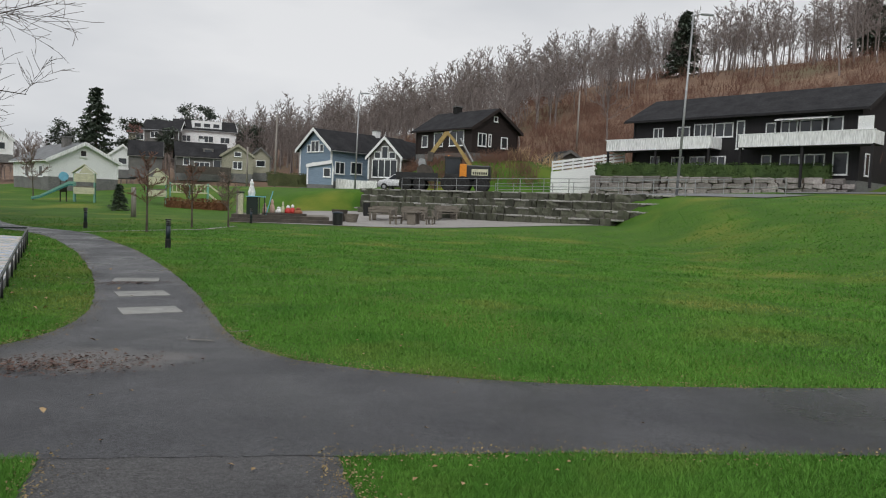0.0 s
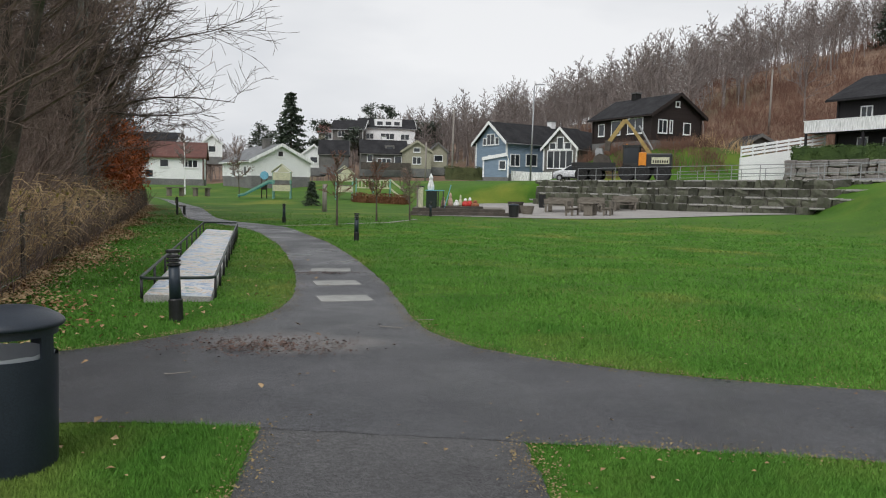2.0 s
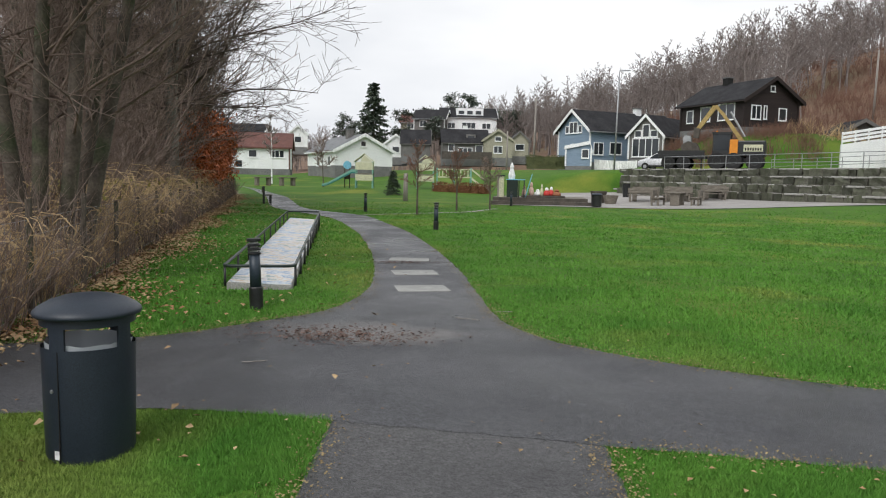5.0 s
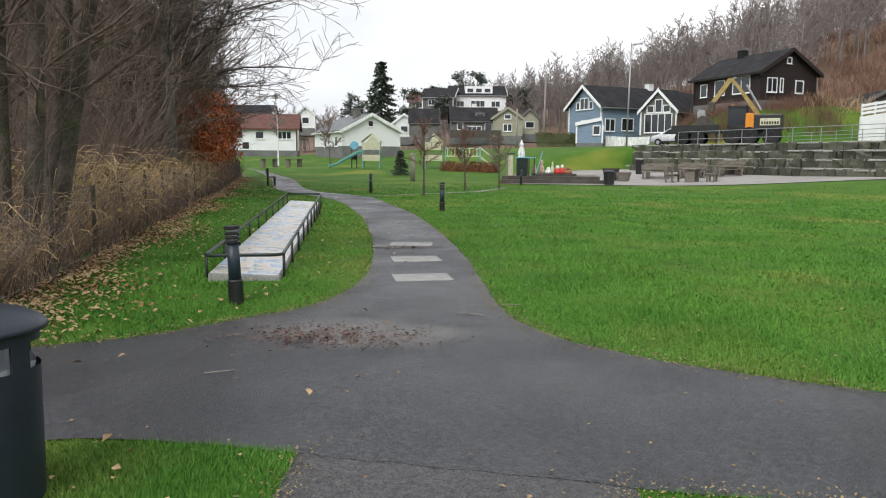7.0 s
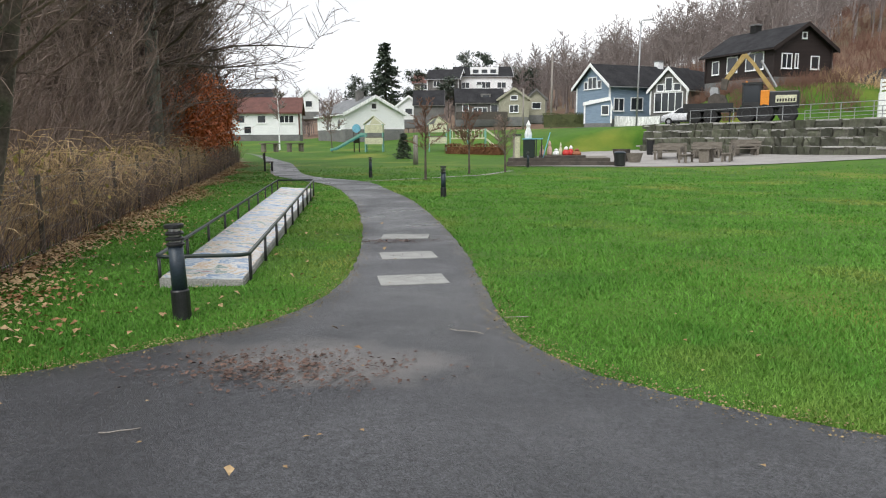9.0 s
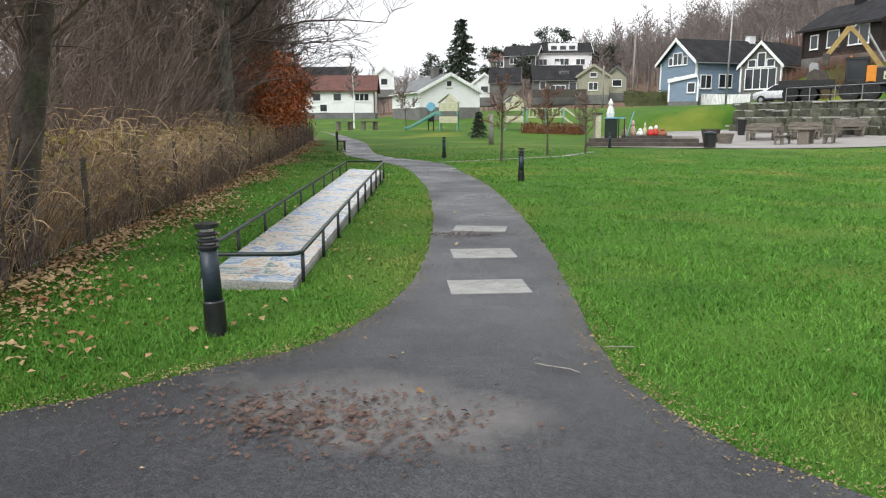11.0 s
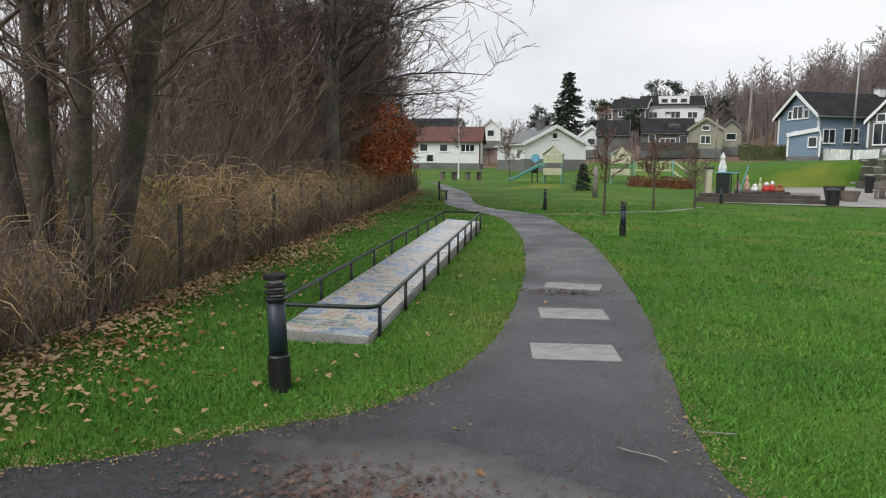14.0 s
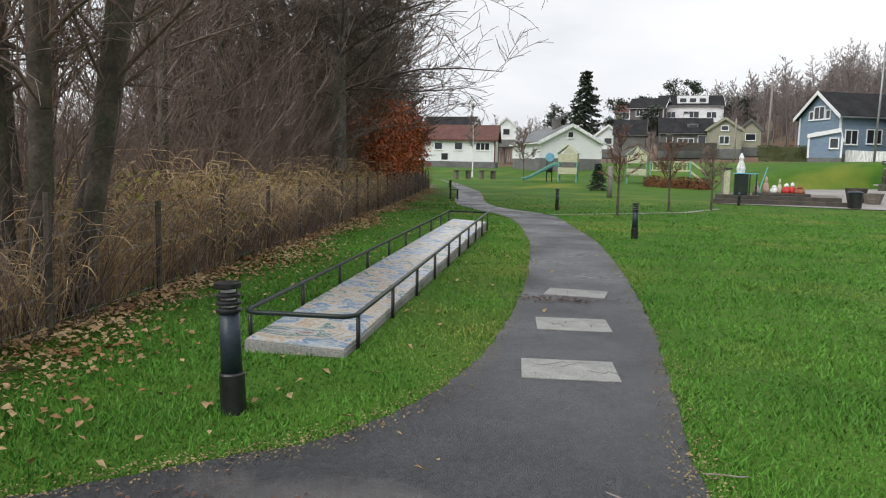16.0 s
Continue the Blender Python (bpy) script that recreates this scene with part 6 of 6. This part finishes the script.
rs = random.Random(8)
part("bed_frame", boxes((1.6, 0.9, 0, 4.0, 1.9, 0.12), bevel=0.02), DECKWOOD).matrix_world = DM
tagged(bpy.data.objects["bed_frame"], "low dark timber planting bed on the deck", "planter")
for i, (x, h, r, m_, lab) in enumerate(((1.75, 0.55, 0.13, SKIN, "pale pink rounded ornament on the deck"), (2.15, 0.75, 0.14, SKIN, "pale pink tall ornament on the deck"), (2.5, 0.35, 0.2, DIRTYWHITE, "white low rounded ornament on the deck"), (2.72, 0.65, 0.1, PALECREAM, "cream slim ornament on the deck"), (3.0, 0.45, 0.2, REDPAINT, "red and white ornament on the deck"), (3.25, 0.5, 0.16, REDPAINT, "red and white ornament on the deck"), (3.55, 0.35, 0.24, mat("brown_foliage", (0.25, 0.09, 0.05), (0.4, 0.17, 0.09), 4, 0.8, 0.3, 20), "rust-brown rounded planting on the deck"))):
    ornament(DM @ pose(x, 1.3 + 0.1 * (i % 3), 0.12), h, r, m_, lab)


def planter(x, y, r, h, material, label):
    p = empty("planter", pose(x, y, hz(x, y) + 0.03), label=label, category="planter")
    part("bowl", lathe([(r * 0.7, 0), (r * 0.85, h * 0.5), (r, h), (r * 0.9, h), (r * 0.8, h * 0.8)], 16), material, p)
    part("soil", lathe([(r * 0.8, h * 0.8), (r * 0.78, h * 0.86)], 16), MAHOGANY, p)


planter(-5.6, 43.4, 0.5, 0.7, DECKWOOD, "dark round timber planter on the plaza")
planter(-4.8, 42.6, 0.45, 0.5, TIMBER, "low brown timber planter on the plaza")
planter(-4.6, 49.5, 0.28, 0.9, IRON, "slim dark bin at the plaza edge")


def plaza_bin(x, y):
    b = empty("plaza_bin", pose(x, y, hz(x, y) + 0.02), label="dark round litter bin beside the timber deck", category="litter bin")
    part("body", lathe([(0.22, 0), (0.27, 0.05), (0.28, 0.62)], 20), IRON, b)
    part("lid", lathe([(0.3, 0.62), (0.31, 0.66), (0.22, 0.72), (0.02, 0.74)], 20), BINBLUE, b)


plaza_bin(-5.0, 38.1)


def picnic_bench(m, L=1.7):
    t = empty("picnic_bench", m, label="weathered grey timber bench with slatted back on gravel", category="bench", group="plaza benches")
    for k in range(3):
        part("seat_plank", boxes((-L / 2, -0.22 + 0.15 * k, 0.40, L / 2, -0.09 + 0.15 * k, 0.45), bevel=0.008), TIMBER, t)
    for k in range(2):
        part("back_plank", boxes((-L / 2, 0.25, 0.55 + 0.16 * k, L / 2, 0.29, 0.69 + 0.16 * k), bevel=0.008), TIMBER, t)
    for x in (-L / 2 + 0.15, L / 2 - 0.15):
        part("end_frame", boxes((x - 0.05, -0.2, 0, x + 0.05, -0.1, 0.4), (x - 0.05, 0.15, 0, x + 0.05, 0.249, 0.86), (x - 0.05, -0.1, 0.3, x + 0.05, 0.15, 0.4)), TIMBER, t)
    return t


def picnic_table(m, L=1.6):
    t = empty("picnic_table", m, label="weathered heavy timber table on the gravel plaza", category="table", group="plaza tables")
    for k in range(4):
        part("top_plank", boxes((-L / 2, -0.35 + 0.18 * k, 0.68, L / 2, -0.19 + 0.18 * k, 0.74), bevel=0.008), TIMBER, t)
    for x in (-L / 2 + 0.25, L / 2 - 0.25):
        part("leg", boxes((x - 0.12, -0.25, 0, x + 0.12, 0.25, 0.68), bevel=0.02), TIMBER, t)
    return t


def on_plaza(x, y, rz):
    return pose(x, y, hz(x, y) + 0.03, 0, 0, rz)


pt = picnic_table(on_plaza(-1.1, 42.5, 80))
pb = picnic_bench(on_plaza(-2.1, 42.3, 80))
copy_thing(pb, on_plaza(-0.1, 42.7, -95))
for x, y, rz in ((-3.2, 46.2, 10), (-1.2, 46.9, 15), (0.9, 48.0, 25)):
    copy_thing(pt, on_plaza(x, y, rz))
    copy_thing(pb, on_plaza(x + 0.1, y + 0.8, rz))
    copy_thing(pb, on_plaza(x - 0.05, y - 0.8, rz + 180))


def park_bench(m):
    b = empty("park_bench", m, label="dark timber park bench facing the path", category="bench")
    for k in range(3):
        part("seat_plank", boxes((-0.75, -0.2 + 0.14 * k, 0.42, 0.75, -0.08 + 0.14 * k, 0.46)), DECKWOOD, b)
    for k in range(2):
        part("back_plank", boxes((-0.75, 0.24, 0.55 + 0.16 * k, 0.75, 0.28, 0.68 + 0.16 * k)), DECKWOOD, b)
    for x in (-0.55, 0.55):
        part("leg", boxes((x - 0.04, -0.18, 0, x + 0.04, -0.1, 0.42), (x - 0.04, 0.16, 0, x + 0.04, 0.239, 0.88)), IRON, b)
    return b


b1 = park_bench(pose(-21.2, 32.2, hz(-21.2, 32.2), 0, 0, 125))
for x, y, r in ((-35.5, 53.5, 60), (-34.0, 55.0, 60)):
    copy_thing(pt, pose(x, y, hz(x, y), 0, 0, r))


def post_stump(x, y, h):
    p = empty("wooden_post", pose(x, y, hz(x, y)), label="thick weathered wooden post on the lawn", category="post")
    part("shaft", tube([(0, 0, -0.1), (0.01, 0, h * 0.5), (0, 0.01, h)], 0.14, 10, r_end=0.12), POLEWOOD, p, smooth=True)


post_stump(-16.1, 38.7, 1.6)


# ---- grass, fallen leaves and litter ----
def on_lawn(x, y):
    f = (x + 6.0) * -0.842 + (y - 3.5) * -0.540
    a, c = (x + 4.86) * RAX + (y - 7.60) * RAY, (x + 4.86) * RPX + (y - 7.60) * RPY
    plinth = (a > -0.02) & (a < 12.15) & (c > -0.02) & (c < 0.87)
    return ~inside(x, y, PATH_LOOP) & ~inside(x, y, SPUR_LOOP) & ~plinth & (f < 0.2)


def grass_blades(n):
    r = np.random.RandomState(12)
    d = np.exp(r.uniform(math.log(1.8), math.log(44), n))
    a = np.radians(r.uniform(-72, 82, n))
    x, y = -0.4 - d * np.sin(a), 1.0 + d * np.cos(a)
    side, wide = r.uniform(0, 1, n) < 0.2, r.uniform(0, 1, n) < 0.3
    x = np.where(side, np.where(wide, r.uniform(-7, 12, n), r.uniform(-4.5, 4.5, n)), x)
    y = np.where(side, np.where(wide, r.uniform(-8, 6, n), r.uniform(0, 4.2, n)), y)
    d = np.where(side, np.maximum(2, np.hypot(x + 0.4, y - 1)), d)
    k = on_lawn(x, y) & (r.uniform(0, 1, n) > sm(d, 24, 44)) & (y < 37)
    x, y, d = x[k], y[k], d[k]
    m = len(x)
    lump = 0.75 + 0.35 * np.sin(x * 2.1 + 1.3 * np.sin(y * 1.7)) * np.sin(y * 2.6 + np.sin(x * 3.1))
    h = r.uniform(0.02, 0.055, m) * lump
    w = 0.0028 * np.maximum(1, d / 2.6)
    b = r.uniform(0, 6.28, m)
    lx, ly = r.normal(0, 0.55, m) * h, r.normal(0, 0.55, m) * h
    z = height(x, y)
    p0 = np.stack([x - w * np.cos(b), y - w * np.sin(b), z - 0.004], 1)
    p1 = np.stack([x + w * np.cos(b), y + w * np.sin(b), z - 0.004], 1)
    p2 = np.stack([x + lx, y + ly, z + h], 1)
    v = np.stack([p0, p1, p2], 1).reshape(-1, 3)
    ob = new("grass", big_mesh("grass", v, np.arange(3 * m).reshape(-1, 3), BLADE))
    tagged(ob, "short damp green lawn grass", "grass", kind="stuff")


grass_blades(1050000)


def lawn_leaf(r):
    while True:
        q = r.uniform(-3, 42)
        f = -0.5 - abs(r.gauss(0, 0.42 + 0.2 * math.sin(q * 0.9) if r.random() < 0.92 else 2.0))
        x, y = bank(q, f)
        if on_lawn(np.array([x]), np.array([y]))[0] or r.random() < 0.12:
            return (x, y, hz(x, y) + r.uniform(0.025, 0.07))


v, f = leaf_soup(random.Random(15), 17000, lawn_leaf, 0.06, 0.3)
tagged(new("fallen_leaves", big_mesh("fallen_leaves", v, f, LEAFLITTER)), "tan fallen leaves scattered on the grass by the fence", "leaves", kind="stuff")


def open_leaf(r):
    a, d = math.radians(r.uniform(-35, 65)), math.exp(r.uniform(0.7, 2.9))
    x, y = -0.4 - d * math.sin(a), 1.0 + d * math.cos(a)
    return (x, y, hz(x, y) + (0.02 if not on_lawn(np.array([x]), np.array([y]))[0] else 0.045))


v, f = leaf_soup(random.Random(16), 150, open_leaf, 0.035, 0.15)
tagged(new("stray_leaves", big_mesh("stray_leaves", v, f, LEAFLITTER)), "single pale leaves lying on path and lawn", "leaves", kind="stuff")


def rim_bit(r):
    line = r.choice((LEFT_EDGE[8:64], RIGHT_EDGE[10:60], LEFT_EDGE[8:40], RIGHT_EDGE[10:60], LEFT_EDGE[8:64], RIGHT_EDGE[12:40], LOW_EDGE[8:24], SPUR_LOOP[:4], SPUR_LOOP[8:]))
    i = r.randrange(len(line) - 1)
    t = r.random()
    x, y = line[i][0] + (line[i + 1][0] - line[i][0]) * t + r.gauss(0, 0.085), line[i][1] + (line[i + 1][1] - line[i][1]) * t + r.gauss(0, 0.085)
    return (x, y, hz(x, y) + r.uniform(0.014, 0.03))


v, f = leaf_soup(random.Random(17), 9500, rim_bit, 0.017, 0.3)
tagged(new("edge_litter", big_mesh("edge_litter", v, f, mat("dead_grass_litter", (0.18, 0.13, 0.07), (0.36, 0.28, 0.14), 4, 0.9, 0, 30))), "dead grass and leaf bits along the asphalt edges", "litter", kind="stuff")

# damp leaf mould on the fork
def mould(r):
    if r.random() < 0.75:
        x, y = r.gauss(-2.95, 0.42), r.gauss(5.35, 0.22)
        y += 0.2 * (x + 2.8)
    else:
        x, y = r.gauss(-4.75, 0.3), r.gauss(11.0, 0.12)
        y += 0.35 * (x + 4.75)
    return (x, y, 0.02 + r.uniform(0, 0.008))


v, f = leaf_soup(random.Random(18), 1000, mould, 0.035, 0.2)
tagged(new("leaf_mould", big_mesh("leaf_mould", v, f, mat("wet_leaf_mould", (0.06, 0.036, 0.028), (0.17, 0.10, 0.075), 6, 0.6, 0, 40))), "dark red-brown wet leaf mould on the asphalt", "litter", kind="stuff")


def twig_on_path(x, y, length, turn, seed):
    rs = random.Random(seed)
    segs, p, a = [], Vector((x, y, 0.022)), turn
    for k in range(4):
        a += rs.gauss(0, 0.35)
        q = p + Vector((math.cos(a), math.sin(a), 0)) * (length / 4)
        segs.append((*p, *q, 0.005, 0.004))
        p = q
    v, f = bars(segs, 5)
    tagged(new("fallen_twig", big_mesh("fallen_twig", v, f, POLEWOOD)), "thin pale fallen twig lying on the asphalt", "twig")


twig_on_path(-1.95, 6.55, 0.3, 2.2, 1)
twig_on_path(-1.75, 7.2, 0.22, 2.9, 2)
twig_on_path(-3.2, 4.1, 0.2, 0.4, 3)
